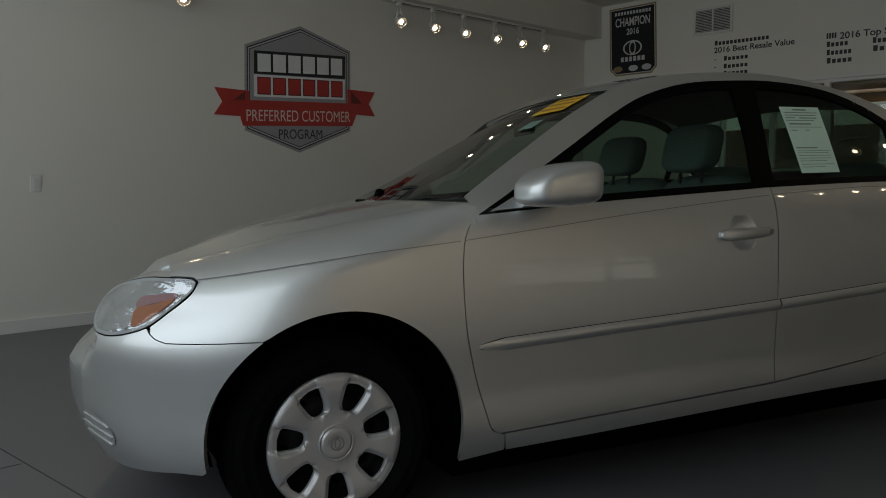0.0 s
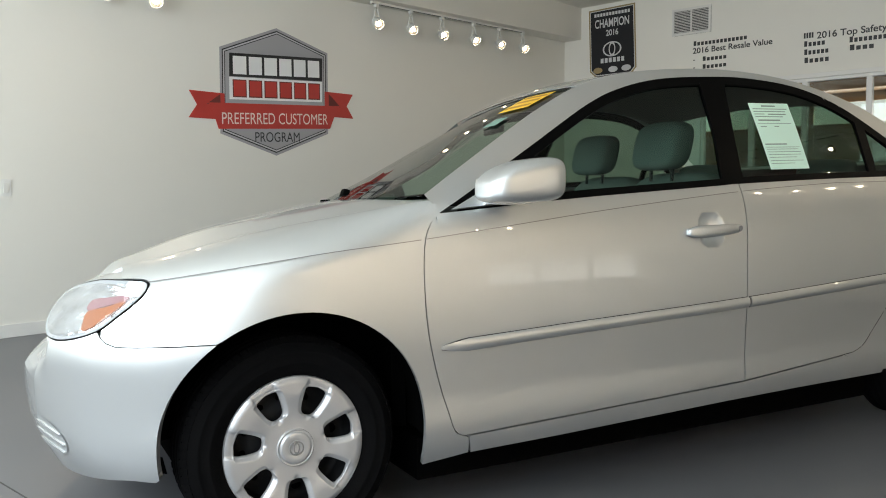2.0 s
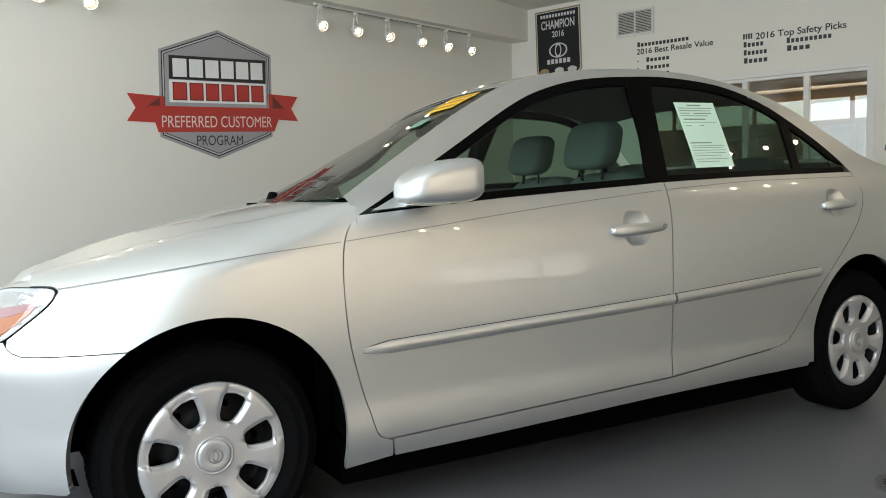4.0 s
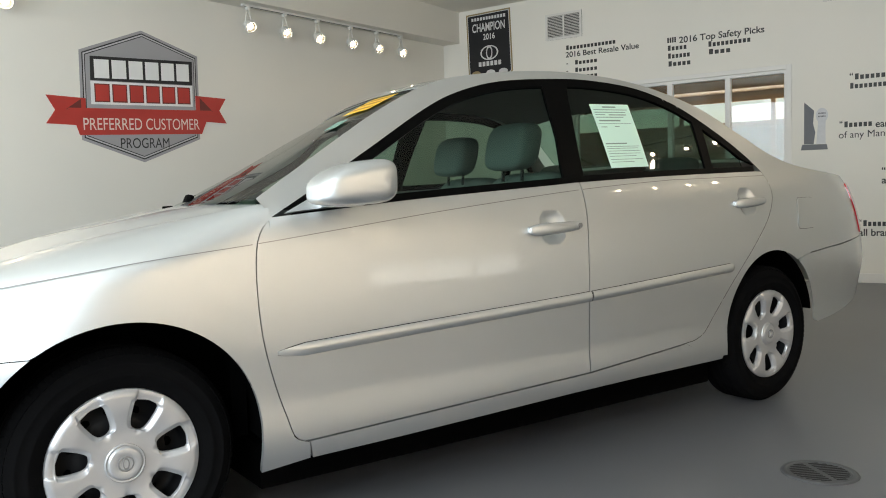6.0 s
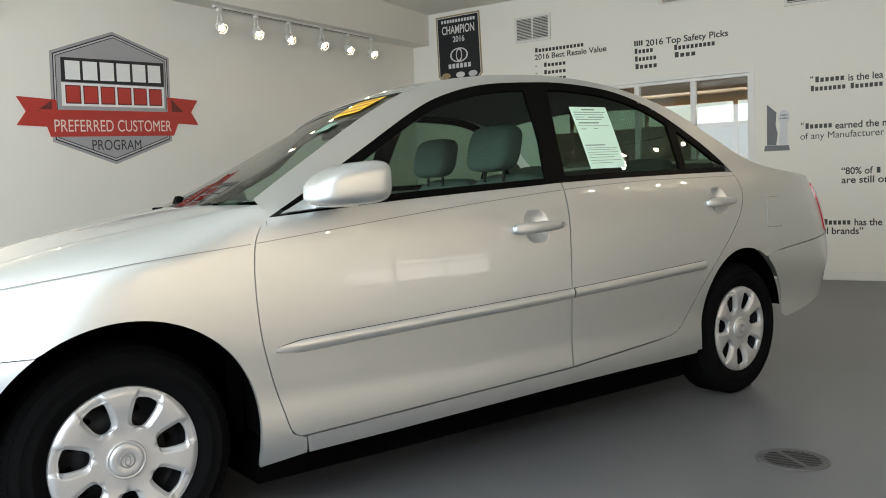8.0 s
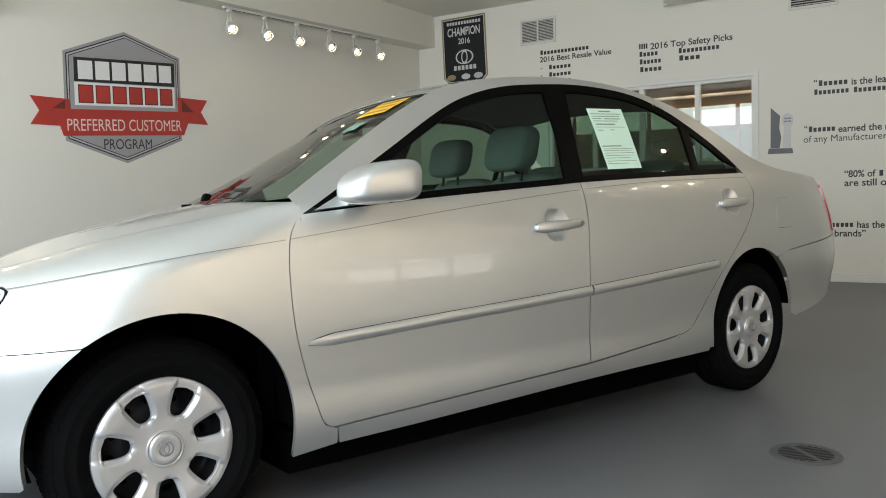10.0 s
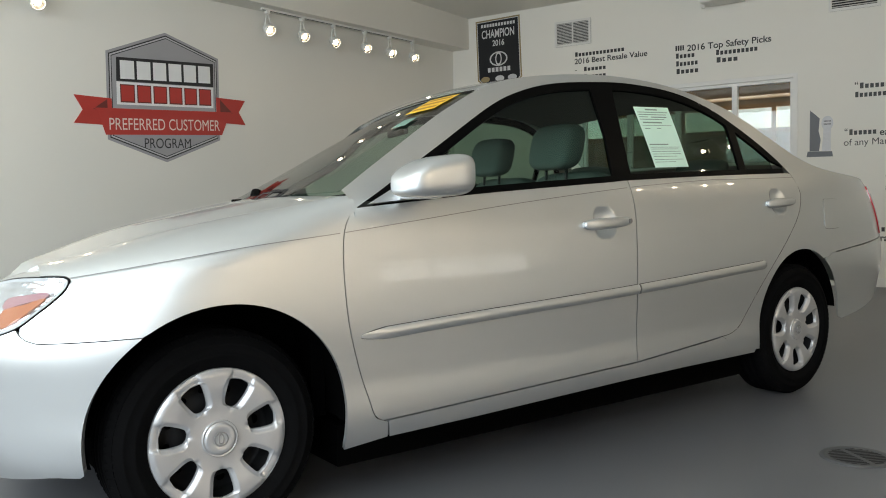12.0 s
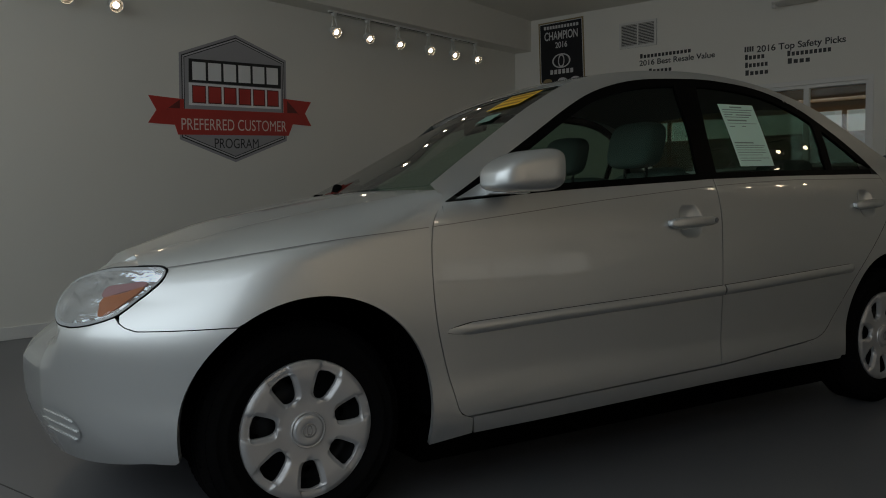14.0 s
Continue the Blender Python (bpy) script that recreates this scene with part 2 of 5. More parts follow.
def clip_cell(poly, x0, y0, x1, y1):
    for ax, lim, keep in ((0, x0, 1), (0, x1, -1), (1, y0, 1), (1, y1, -1)):
        out = []
        for i in range(len(poly)):
            a, b = poly[i - 1], poly[i]
            ia, ib = (a[ax] - lim) * keep >= 0, (b[ax] - lim) * keep >= 0
            if ia != ib:
                t = (lim - a[ax]) / (b[ax] - a[ax])
                q = [a[0] + t * (b[0] - a[0]), a[1] + t * (b[1] - a[1])]
                q[ax] = lim
                out.append(tuple(q))
            if ib:
                out.append(b)
        poly = out
        if len(poly) < 3:
            return []
    return poly


def inside(poly, x, y):
    p = np.array(poly)
    q = np.roll(p, 1, 0)
    with np.errstate(divide="ignore", invalid="ignore"):
        c = ((p[:, 1] > y) != (q[:, 1] > y)) & (x < (q[:, 0] - p[:, 0]) * (y - p[:, 1]) / (q[:, 1] - p[:, 1]) + p[:, 0])
    return bool(c.sum() % 2)


TAPER = curve([-2.0, -1.0, 0.2, 1.05, 2.2], [0.017, 0.017, 0.008, -0.0175, -0.019])


def taper(p):
    """Tapers the body from the front wings to the tail to fit the camera's view."""
    k = TAPER(p[0])
    return (p[0] - k * (p[0] + 1.9), p[1] * (1 + 2.29 * k), p[2] - k * (p[2] - 0.95))


SKEW = curve([-2.1, -1.45, -1.0, -0.6, -0.2, 0.8, 1.5], [0.16, 0.19, 0.27, 0.30, 0.20, 0.17, 0.0])
SKEW_FROM = curve([-1.82, -1.60, -1.30, -0.95], [-0.33, -0.39, -0.56, -0.68])
FALL = curve([-2.1, -1.7, -1.45, -1.22, -0.97, -0.75], [0.100, 0.090, 0.055, 0.025, 0.006, 0.0])


def skew(p):
    """Moves the far side back and lower to fit the camera's view."""
    start = SKEW_FROM(p[0])
    if p[0] < -1.4:
        start += 0.28 * (1 - min(max((p[2] - 0.57) / 0.05, 0.0), 1.0))
    k = max(0.0, p[1] - start)
    return (p[0] + SKEW(p[0]) * k, p[1], p[2] - (FALL(p[0]) * k if p[2] > 0.6 else 0.0))


def skew_normal(p, n):
    """Normals to go with the skew."""
    v = np.array(n, float)
    if p[1] > SKEW_FROM(p[0]):
        v[1] += (FALL(p[0]) if p[2] > 0.6 else 0.0) * n[2] - SKEW(p[0]) * n[0]
    return tuple(v / np.linalg.norm(v))


def tapered(ob):
    for v in ob.data.vertices:
        v.co = skew(taper(v.co))
    return ob


def panel(name, poly, surf, mat, parent, label="", cell=0.03, flange=0.02, mirror=False, gap=0.0, lift=0.0, body=True):
    """A sheet over the polygon of the surface's own two measures, with smooth normals and edges turned inwards."""
    if gap:
        poly = shrink(poly, gap)
    poly = [tuple(map(float, q)) for q in poly]
    cx, cy = (cell, cell) if not isinstance(cell, tuple) else cell
    P = np.array(poly)
    lo, hi = P.min(0), P.max(0)
    nx, ny = max(1, int(np.ceil((hi[0] - lo[0]) / cx))), max(1, int(np.ceil((hi[1] - lo[1]) / cy)))
    gx, gy = np.linspace(lo[0], hi[0], nx + 1), np.linspace(lo[1], hi[1], ny + 1)
    touched = set()
    for i in range(len(poly)):
        a, b = P[i - 1], P[i]
        k = int(max(abs(b[0] - a[0]) / cx, abs(b[1] - a[1]) / cy) * 6) + 2
        for t in np.linspace(0, 1, k):
            q = a + (b - a) * t
            for ex in (-1e-4, 1e-4):
                for ey in (-1e-4, 1e-4):
                    touched.add((int(np.clip((q[0] + ex * cx - lo[0]) / (hi[0] - lo[0]) * nx, 0, nx - 1)), int(np.clip((q[1] + ey * cy - lo[1]) / (hi[1] - lo[1]) * ny, 0, ny - 1))))
    ids, uv, faces = {}, [], []

    def vid(q):
        k = (round(q[0] * 20000), round(q[1] * 20000))
        if k not in ids:
            ids[k] = len(uv)
            uv.append(q)
        return ids[k]
    for i in range(nx):
        for j in range(ny):
            if (i, j) in touched:
                c = clip_cell(poly, gx[i], gy[j], gx[i + 1], gy[j + 1])
            elif inside(poly, (gx[i] + gx[i + 1]) / 2, (gy[j] + gy[j + 1]) / 2):
                c = [(gx[i], gy[j]), (gx[i + 1], gy[j]), (gx[i + 1], gy[j + 1]), (gx[i], gy[j + 1])]
            else:
                continue
            f = []
            for q in c:
                k = vid(q)
                if not f or (f[-1] != k and f[0] != k):
                    f.append(k)
            if len(set(f)) == len(f) >= 3:
                faces.append(f)
    e = 1e-4
    pos, nor = [], []
    for u, v in uv:
        p = np.array(surf(u, v))
        n = np.cross(np.array(surf(u + e, v)) - np.array(surf(u - e, v)), np.array(surf(u, v + e)) - np.array(surf(u, v - e)))
        n /= np.linalg.norm(n) + 1e-15
        p = p + n * lift
        pos.append(np.array(taper(p)) if body else p)
        nor.append(n)
    A = 0.5 * np.sum(P[:, 0] * np.roll(P[:, 1], -1) - np.roll(P[:, 0], -1) * P[:, 1])
    if A < 0:
        faces = [f if inside_cell_ccw(uv, f) else f[::-1] for f in faces]
    count = {}
    for f in faces:
        for a, b in zip(f, f[1:] + f[:1]):
            count[(a, b)] = 1
    if flange:
        rim = [(a, b) for a, b in count if (b, a) not in count]
        top, bot = {}, {}
        for a, b in rim:
            for k in (a, b):
                if k not in top:
                    top[k] = len(pos)
                    pos.append(pos[k])
                    nor.append(None)
                    bot[k] = len(pos)
                    pos.append(pos[k] - nor[k] * flange)
                    nor.append(None)
            t = pos[b] - pos[a]
            o = np.cross(t, nor[a])
            o /= np.linalg.norm(o) + 1e-15
            for k in (top[a], top[b], bot[a], bot[b]):
                nor[k] = o if nor[k] is None else nor[k] + o
            faces.append([top[b], top[a], bot[a], bot[b]])
    pos = np.array(pos)
    nor = np.array([q / (np.linalg.norm(q) + 1e-15) for q in nor])
    made = []
    for side in ((1, -1) if mirror else (1,)):
        me = bpy.data.meshes.new(name)
        s = np.array([1, side, 1])
        me.from_pydata([skew(q) if body else tuple(q) for q in pos * s], [], [f if side == 1 else f[::-1] for f in faces])
        me.materials.append(mat)
        for f in me.polygons:
            f.use_smooth = True
        me.normals_split_custom_set_from_vertices([skew_normal(p, q) if body else tuple(q) for p, q in zip(pos * s, nor * s)])
        ob = new(name, me)
        ob.parent = parent
        if label:
            ob["label"] = label
        made.append(ob)
    return made


def inside_cell_ccw(uv, f):
    a = sum(uv[f[i - 1]][0] * uv[f[i]][1] - uv[f[i]][0] * uv[f[i - 1]][1] for i in range(len(f)))
    return a > 0


def lettering(name, words, mat, parent, left, right, mid, height, lift=0.002, label="", weight=0.018, rise=0.0):
    """Words on a flat face, stretched to run from left to right, climbing by rise."""
    cu = bpy.data.curves.new(name, "FONT")
    cu.body, cu.size, cu.extrude, cu.offset = words, 1.0, 0.0, weight
    tmp = bpy.data.objects.new(name, cu)
    scene.collection.objects.link(tmp)
    dg = bpy.context.evaluated_depsgraph_get()
    me = bpy.data.meshes.new_from_object(tmp.evaluated_get(dg))
    bpy.data.objects.remove(tmp)
    v = np.array([q.co[:] for q in me.vertices])
    lo, hi = v.min(0), v.max(0)
    sx, sy = (right - left) / (hi[0] - lo[0]), height / 0.7
    faces = sorted(([*f.vertices] for f in me.polygons), key=lambda f: min(v[k][0] for k in f))
    groups, reach = [], -9.0
    for f in faces:                      # a wide gap begins the next word
        if min(v[k][0] for k in f) > reach + 0.17:
            groups.append([])
        groups[-1].append(f)
        reach = max(reach, *(v[k][0] for k in f))
    for g in groups:
        ids = sorted({k for f in g for k in f})
        at = {k: i for i, k in enumerate(ids)}
        word = bpy.data.meshes.new(name)
        word.from_pydata([((v[k][0] - lo[0]) * sx + left, (v[k][1] - 0.35) * sy + mid + rise * ((v[k][0] - lo[0]) * sx + left), lift) for k in ids], [], [[at[k] for k in f] for f in g])
        word.materials.append(mat)
        ob = new(name, word)
        ob.parent = parent
        if label:
            ob["label"] = label
    bpy.data.meshes.remove(me)


def letter_bars(name, count, mat, parent, left, right, mid, height, lift=0.002, label="", fill=0.70, small=True):
    """Plain blocks in place of a name: a tall one, then low ones on the same line."""
    w = (right - left) / count
    made = {}
    for i in range(count):
        h = height if i == 0 or not small else height * 0.74
        if h not in made:
            ob = part(name, slab([(-w * fill / 2, -height / 2), (w * fill / 2, -height / 2), (w * fill / 2, h - height / 2), (-w * fill / 2, h - height / 2)], lift - 0.0004, None, 0.0004), mat, parent, label)
            made[h] = ob.data
        else:
            ob = new(name, made[h])
            ob.parent = parent
        ob.location = (left + w * (i + 0.5), mid, 0)


# ---- the room ----
S0, S1, N0, N1, HC = -4.4, 6.053, -7.5, 3.924, 3.25     # walls, ceiling height
WT = 0.15


def structure(name, bm, mat, label, category, smooth=False):
    ob = mesh_object(name, bm, mat, smooth)
    ob.matrix_basis = ROOM
    return tagged(ob, label, category, kind="structure")


def grid_sheet(x0, y0, x1, y1, z, n):
    bm = bmesh.new()
    bmesh.ops.create_grid(bm, x_segments=n, y_segments=n, size=0.5)
    bmesh.ops.transform(bm, matrix=Matrix.Translation(((x0 + x1) / 2, (y0 + y1) / 2, z)) @ Matrix.Diagonal((x1 - x0, y1 - y0, 1, 1)), verts=bm.verts)
    return bm


structure("floor", boxes(((S0 - WT, N0 - WT, -0.15), (S1 + WT, N1 + WT, 0.0))), M_FLOOR, "smooth grey epoxy-coated showroom floor", "floor")
structure("ground", grid_sheet(-900, -900, 900, 900, -0.16, 4), M_PAVE, "pale concrete forecourt outside the showroom", "ground")
structure("ceiling", boxes(((S0 - WT, N0 - WT, HC), (S1 + WT, N1 + WT, HC + 0.2))), M_CEIL, "off-white painted flat ceiling", "ceiling")
SOFFIT = lambda s_: 2.785 + 0.0233 * (s_ - 2.6)      # underside tilted along the wall to fit the camera's view
soffit_bm = boxes(((S0, N1 - 0.25, 2.70), (S1, N1, HC)))
for v in soffit_bm.verts:
    if v.co.z < 3.0:
        v.co.z = SOFFIT(v.co.x)
structure("soffit", soffit_bm, M_CEIL, "off-white dropped bulkhead along the wall", "soffit")
structure("wall_north", boxes(((S0 - WT, N1, 0), (S1 + WT, N1 + WT, HC))), M_WALL, "off-white painted wall with a large crest", "wall")

# the wall with the office windows: opening from OW0 to OW1
OW0, OW1, OZ0, OZ1 = -0.235, 2.10, 0.95, 2.12
structure("wall_east", boxes(((S1, N0 - WT, 0), (S1 + WT, OW0, HC)), ((S1, OW1, 0), (S1 + WT, N1, HC)), ((S1, OW0, 0), (S1 + WT, OW1, OZ0)), ((S1, OW0, OZ1), (S1 + WT, OW1, HC))),
          M_WALL, "off-white painted wall with black lettering and office windows", "wall")
# glazed fronts behind the camera
GZ0, GZ1, WA = 0.75, 2.85, -4.2
SA, SB, SZ0, SZ1 = 0.25, 2.15, 0.50, 1.25
structure("wall_south", boxes(((S0 - WT, N0 - WT, 0), (SA, N0, HC)), ((SB, N0 - WT, 0), (S1 + WT, N0, HC)), ((SA, N0 - WT, 0), (SB, N0, SZ0)), ((SA, N0 - WT, SZ1), (SB, N0, HC))),
          M_WALLG, "cream painted wall round a window", "wall")
structure("wall_west", boxes(((S0 - WT, N0, 0), (S0, N1, GZ0)), ((S0 - WT, N0, GZ1), (S0, N1, HC)), ((S0 - WT, N0, GZ0), (S0, WA, GZ1)), ((S0 - WT, N1 - 0.6, GZ0), (S0, N1, GZ1))),
          M_WALLG, "cream painted wall round the shop-front glazing", "wall")
structure("baseboard_north", boxes(((S0, N1 - 0.014, 0), (S1, N1, 0.09)), bevel=0.003), M_BASE, "off-white painted baseboard", "baseboard")
structure("baseboard_east", boxes(((S1 - 0.014, N0, 0), (S1, N1 - 0.014, 0.09)), bevel=0.003), M_BASE, "off-white painted baseboard", "baseboard")
# saw-cut joints in the slab
structure("floor_joint", boxes(((-1.86, N0, 0.0), (-1.855, N1 - 0.02, 0.0012)), ((S0, 1.06, 0.0), (-1.87, 1.065, 0.0012))), M_JOINT, "thin dark saw-cut joint in the grey floor", "floor joint")


def glazing(name, m, width, height, count, label):
    """A shop front: posts, rails and panes, along the local x."""
    w = thing(name, m, label, "window", kind="structure")
    fr = part("window_frame", boxes(*[((i * width / count - 0.03, -0.09, 0), (i * width / count + 0.03, -0.03, height)) for i in range(count + 1)],
                                    ((0, -0.088, 0), (width, -0.032, 0.06)), ((0, -0.088, height - 0.06), (width, -0.032, height)), ((0, -0.085, height * 0.72), (width, -0.035, height * 0.72 + 0.05))), M_ALU, w)
    for i in range(count):
        a, b = i * width / count + 0.03, (i + 1) * width / count - 0.03
        p = part("pane", boxes(((a, -0.063, 0.06), (b, -0.057, height - 0.06))), M_PANE, w)
        p.visible_shadow = False
    return w


glazing("window_1", ROOM @ pose(SA, N0, SZ0), SB - SA, SZ1 - SZ0, 3, "dark aluminium shop-front window with clear panes")
glazing("window_2", ROOM @ pose(S0, N1 - 0.6, GZ0, 0, 0, -90), N1 - 0.6 - WA, GZ1 - GZ0, 6, "dark aluminium shop-front window with clear panes")
window_light("daylight_south", ROOM @ look(((SA + SB) / 2, N0 - 0.13, 0.875), ((SA + SB) / 2, 0, 0.875)), SB - SA - 0.1, 0.65, 11, (0.93, 0.97, 1.0))
window_light("daylight_west", ROOM @ look((S0 + 0.02, 0.1, 1.85), (0, 0.1, 1.85)), 6.4, 1.95, 310, (0.70, 0.87, 1.0))

# office windows
ow = thing("window_3", ROOM @ pose(S1, 0, 0), "white-framed interior window onto an office", "window", kind="structure")
posts = (OW0, 0.355, 0.972, 1.53, OW1)
part("window_frame", boxes(*[((0.02, n - 0.027, OZ0), (0.09, n + 0.027, OZ1)) for n in posts[1:-1]],
                           ((0.02, OW0, OZ0), (0.09, OW0 + 0.03, OZ1)), ((0.02, OW1 - 0.03, OZ0), (0.09, OW1, OZ1)),
                           ((0.021, OW0, OZ1 - 0.035), (0.089, OW1, OZ1)), ((0.021, OW0, OZ0), (0.089, OW1, OZ0 + 0.04)), bevel=0.003), M_BASE, ow, "white painted wooden frame")
part("window_sill", boxes(((-0.03, OW0 - 0.02, OZ0 - 0.03), (0.13, OW1 + 0.02, OZ0 - 0.001)), bevel=0.004), M_BASE, ow)
part("window_casing", boxes(((-0.008, OW0 - 0.045, OZ0), (0.0, OW0, OZ1 + 0.045)), ((-0.008, OW1, OZ0), (0.0, OW1 + 0.045, OZ1 + 0.045)), ((-0.008, OW0, OZ1), (0.0, OW1, OZ1 + 0.045)), bevel=0.002), M_BASE, ow)
for a, b in zip(posts, posts[1:]):
    part("pane", boxes(((0.052, a + 0.028, OZ0 + 0.04), (0.058, b - 0.028, OZ1 - 0.035))), M_PANE, ow)
# the office behind
E0, E1, F0, F1 = S1 + WT, S1 + 4.2, -2.4, 4.6
structure("office_floor", boxes(((E0, F0, -0.02), (E1, F1, 0.004))), M_FLOOR, "grey floor of the office", "floor")
structure("office_ceiling", boxes(((E0, F0, 2.62), (E1, F1, 2.74))), M_OFFW, "cream office ceiling", "ceiling")
structure("office_wall_side", boxes(((E0, F0 - 0.1, 0), (E1, F0, 2.75)), ((E0, F1, 0), (E1, F1 + 0.1, 2.75))), M_OFFW, "cream office wall", "wall")
structure("office_wall_back", boxes(((E1, F0, 0), (E1 + 0.12, F1, 1.93)), ((E1, F0, 2.30), (E1 + 0.12, F1, 2.75))), M_TAN, "tan office outer wall", "wall")
of = thing("window_4", ROOM @ pose(E1, 0, 0), "timber-framed office window onto the bright sky", "window", kind="structure")
part("window_frame", boxes(*[((-0.03, n - 0.035, 0.9), (-0.002, n + 0.035, 2.3)) for n in (-1.6, -0.35, 0.86, 2.25, 3.55)], ((-0.022, F0, 1.87), (-0.002, F1, 1.95)), ((-0.022, F0, 2.26), (-0.002, F1, 2.33)), ((-0.02, F0, 1.40), (-0.002, F1, 1.46))), M_TIMBER, of)
for a, b in zip((-2.4, -1.55, -0.3, 1.0, 2.3), (-1.65, -0.4, 0.9, 2.2, 3.5)):
    part("pane", boxes(((0.03, a, 1.93), (0.036, b, 2.30))), M_PANE, of).visible_shadow = False
be = mesh_object("ceiling_beam", boxes(((E0, -0.47, 2.42), (E1, -0.23, 2.62)), ((E1 - 0.5, F0, 2.40), (E1 - 0.02, F1, 2.55))), M_TIMBER)
be.matrix_basis = ROOM
tagged(be, "stained timber beam under the office ceiling", "beam", kind="structure")
window_light("daylight_office", ROOM @ look((E1 + 0.06, 1.0, 2.115), (E0, 1.0, 2.0)), 6.0, 0.36, 46, (0.95, 0.97, 1.0))

# ---- crest on the wall ----
N_WALL1 = ROOM @ pose(0, N1, 0, 90, 0, 0)
crest = thing("wall_crest", N_WALL1, "grey hexagonal vinyl crest with a red ribbon on the white wall", "wall sign")
HEX = [(0.995, 2.175), (1.57, 2.405), (2.142, 2.258), (2.135, 1.52), (1.545, 1.302), (0.985, 1.468)]
part("border", slab(HEX, 0.0025), M_GREY, crest)
part("border_line", slab(shrink(HEX, 0.022), 0.0032), M_BLK, crest, "dark outline")
part("border_band", slab(shrink(HEX, 0.032), 0.0038), M_GREYL, crest, "light grey outline")
part("inner_line", slab(shrink(HEX, 0.043), 0.0044), M_BLK, crest, "dark outline")
part("field", slab(shrink(HEX, 0.050), 0.0050), M_GREY, crest, "grey field")
part("upper_plate", slab([(1.085, 2.138), (2.078, 2.203), (2.072, 1.995), (1.080, 1.945)], 0.0058), M_BLK, crest, "black plate")
part("lower_plate", slab([(1.080, 1.940), (2.072, 1.990), (2.066, 1.805), (1.078, 1.755)], 0.0058), M_WHITE, crest, "white plate")


def skew_bars(name, count, x0, y0, x1, y1, h0, h1, mat, fill):
    for i in range(count):
        a, b = (i + 0.5 - fill / 2) / count, (i + 0.5 + fill / 2) / count
        q = [(x0 + (x1 - x0) * t, y0 + (y1 - y0) * t + s * (h0 + (h1 - h0) * t) / 2) for t, s in ((a, -1), (b, -1), (b, 1), (a, 1))]
        part(name, slab(q, 0.0008, None, 0.0058), mat, crest)


skew_bars("name_bar", 6, 1.105, 2.040, 2.052, 2.100, 0.150, 0.150, M_WHITE, 0.84)
skew_bars("name_bar", 6, 1.10, 1.848, 2.055, 1.898, 0.148, 0.148, M_REDD, 0.86)
for i in range(6):
    x = 1.10 + 0.15917 * (i + 0.5)
    y = 1.848 + 0.0524 * (x - 1.10)
    part("name_bar_face", slab([(x - 0.058, y - 0.066), (x + 0.058, y - 0.060), (x + 0.058, y + 0.068), (x - 0.058, y + 0.062)], 0.0005, None, 0.0066), M_RED, crest)
part("ribbon_tail", slab([(0.705, 1.800), (1.03, 1.798), (1.03, 1.582), (0.697, 1.582), (0.775, 1.69)], 0.006), M_RED, crest, "red ribbon end")
part("ribbon_tail", slab([(2.10, 1.905), (2.445, 1.905), (2.365, 1.79), (2.445, 1.678), (2.10, 1.68)], 0.006), M_RED, crest, "red ribbon end")
part("ribbon_fold", slab([(0.86, 1.700), (0.99, 1.700), (0.99, 1.790)], 0.0066), M_REDD, crest, "dark folded ribbon")
part("ribbon_fold", slab([(2.29, 1.775), (2.145, 1.775), (2.145, 1.89)], 0.0066), M_REDD, crest, "dark folded ribbon")
part("ribbon", slab([(0.855, 1.712), (2.295, 1.785), (2.165, 1.735), (2.215, 1.69), (2.155, 1.568), (0.970, 1.505), (0.915, 1.66), (0.93, 1.69)], 0.0072), M_RED, crest, "red ribbon")
lettering("ribbon_wording", "PREFERRED CUSTOMER", M_PALE, crest, 1.000, 2.130, 1.543, 0.096, lift=0.0078, weight=0.0, rise=0.052)
lettering("crest_word", "PROGRAM", M_BLK, crest, 1.325, 1.80, 1.395, 0.084, lift=0.0058, weight=0.0, rise=0.045)

sw = thing("light_switch", N_WALL1 @ pose(-0.70, 1.02, 0), "white plastic rocker light switch on the wall", "switch")
part("plate", boxes(((-0.036, -0.058, 0), (0.036, 0.058, 0.006)), bevel=0.002), M_BASE, sw)
part("rocker", boxes(((-0.017, -0.033, 0.006), (0.017, 0.033, 0.011)), bevel=0.002), M_SPOTW, sw)


# ---- track lights ----
def spot_head():
    h = thing("track_spotlight", Matrix.Identity(4), "white gimbal track spotlight, switched on", "spotlight", "track spotlights")
    part("connector", boxes(((-0.02, -0.018, -0.03), (0.02, 0.018, 0.0)), bevel=0.003), M_SPOTW, h)
    bm = bmesh.new()
    for s in (-1, 1):
        tube(bm, (0.008 * s, 0, -0.03), (0.045 * s, -0.008, -0.155), 0.0065, seg=8)
    part("yoke", bm, M_SPOTW, h, smooth=True)
    tilt = pose(0, -0.012, -0.175, -58, 0, -14)
    body = part("can", lathe([(0.0, 0.05), (0.035, 0.05), (0.046, 0.03), (0.053, -0.03), (0.056, -0.045), (0.048, -0.045), (0.044, -0.03)], 24, "z"), M_SPOTW, h, smooth=True)
    body.matrix_basis = tilt
    ring = part("baffle", lathe([(0.047, -0.041), (0.040, -0.030), (0.021, -0.026)], 24, "z"), M_SPOTD, h, smooth=True)
    ring.matrix_basis = tilt
    bulb = part("bulb", lathe([(0.023, -0.028), (0.020, -0.036), (0.012, -0.040), (0.0, -0.041)], 20, "z"), M_BULB, h, "glowing warm white bulb", smooth=True)
    bulb.matrix_basis = tilt
    return h


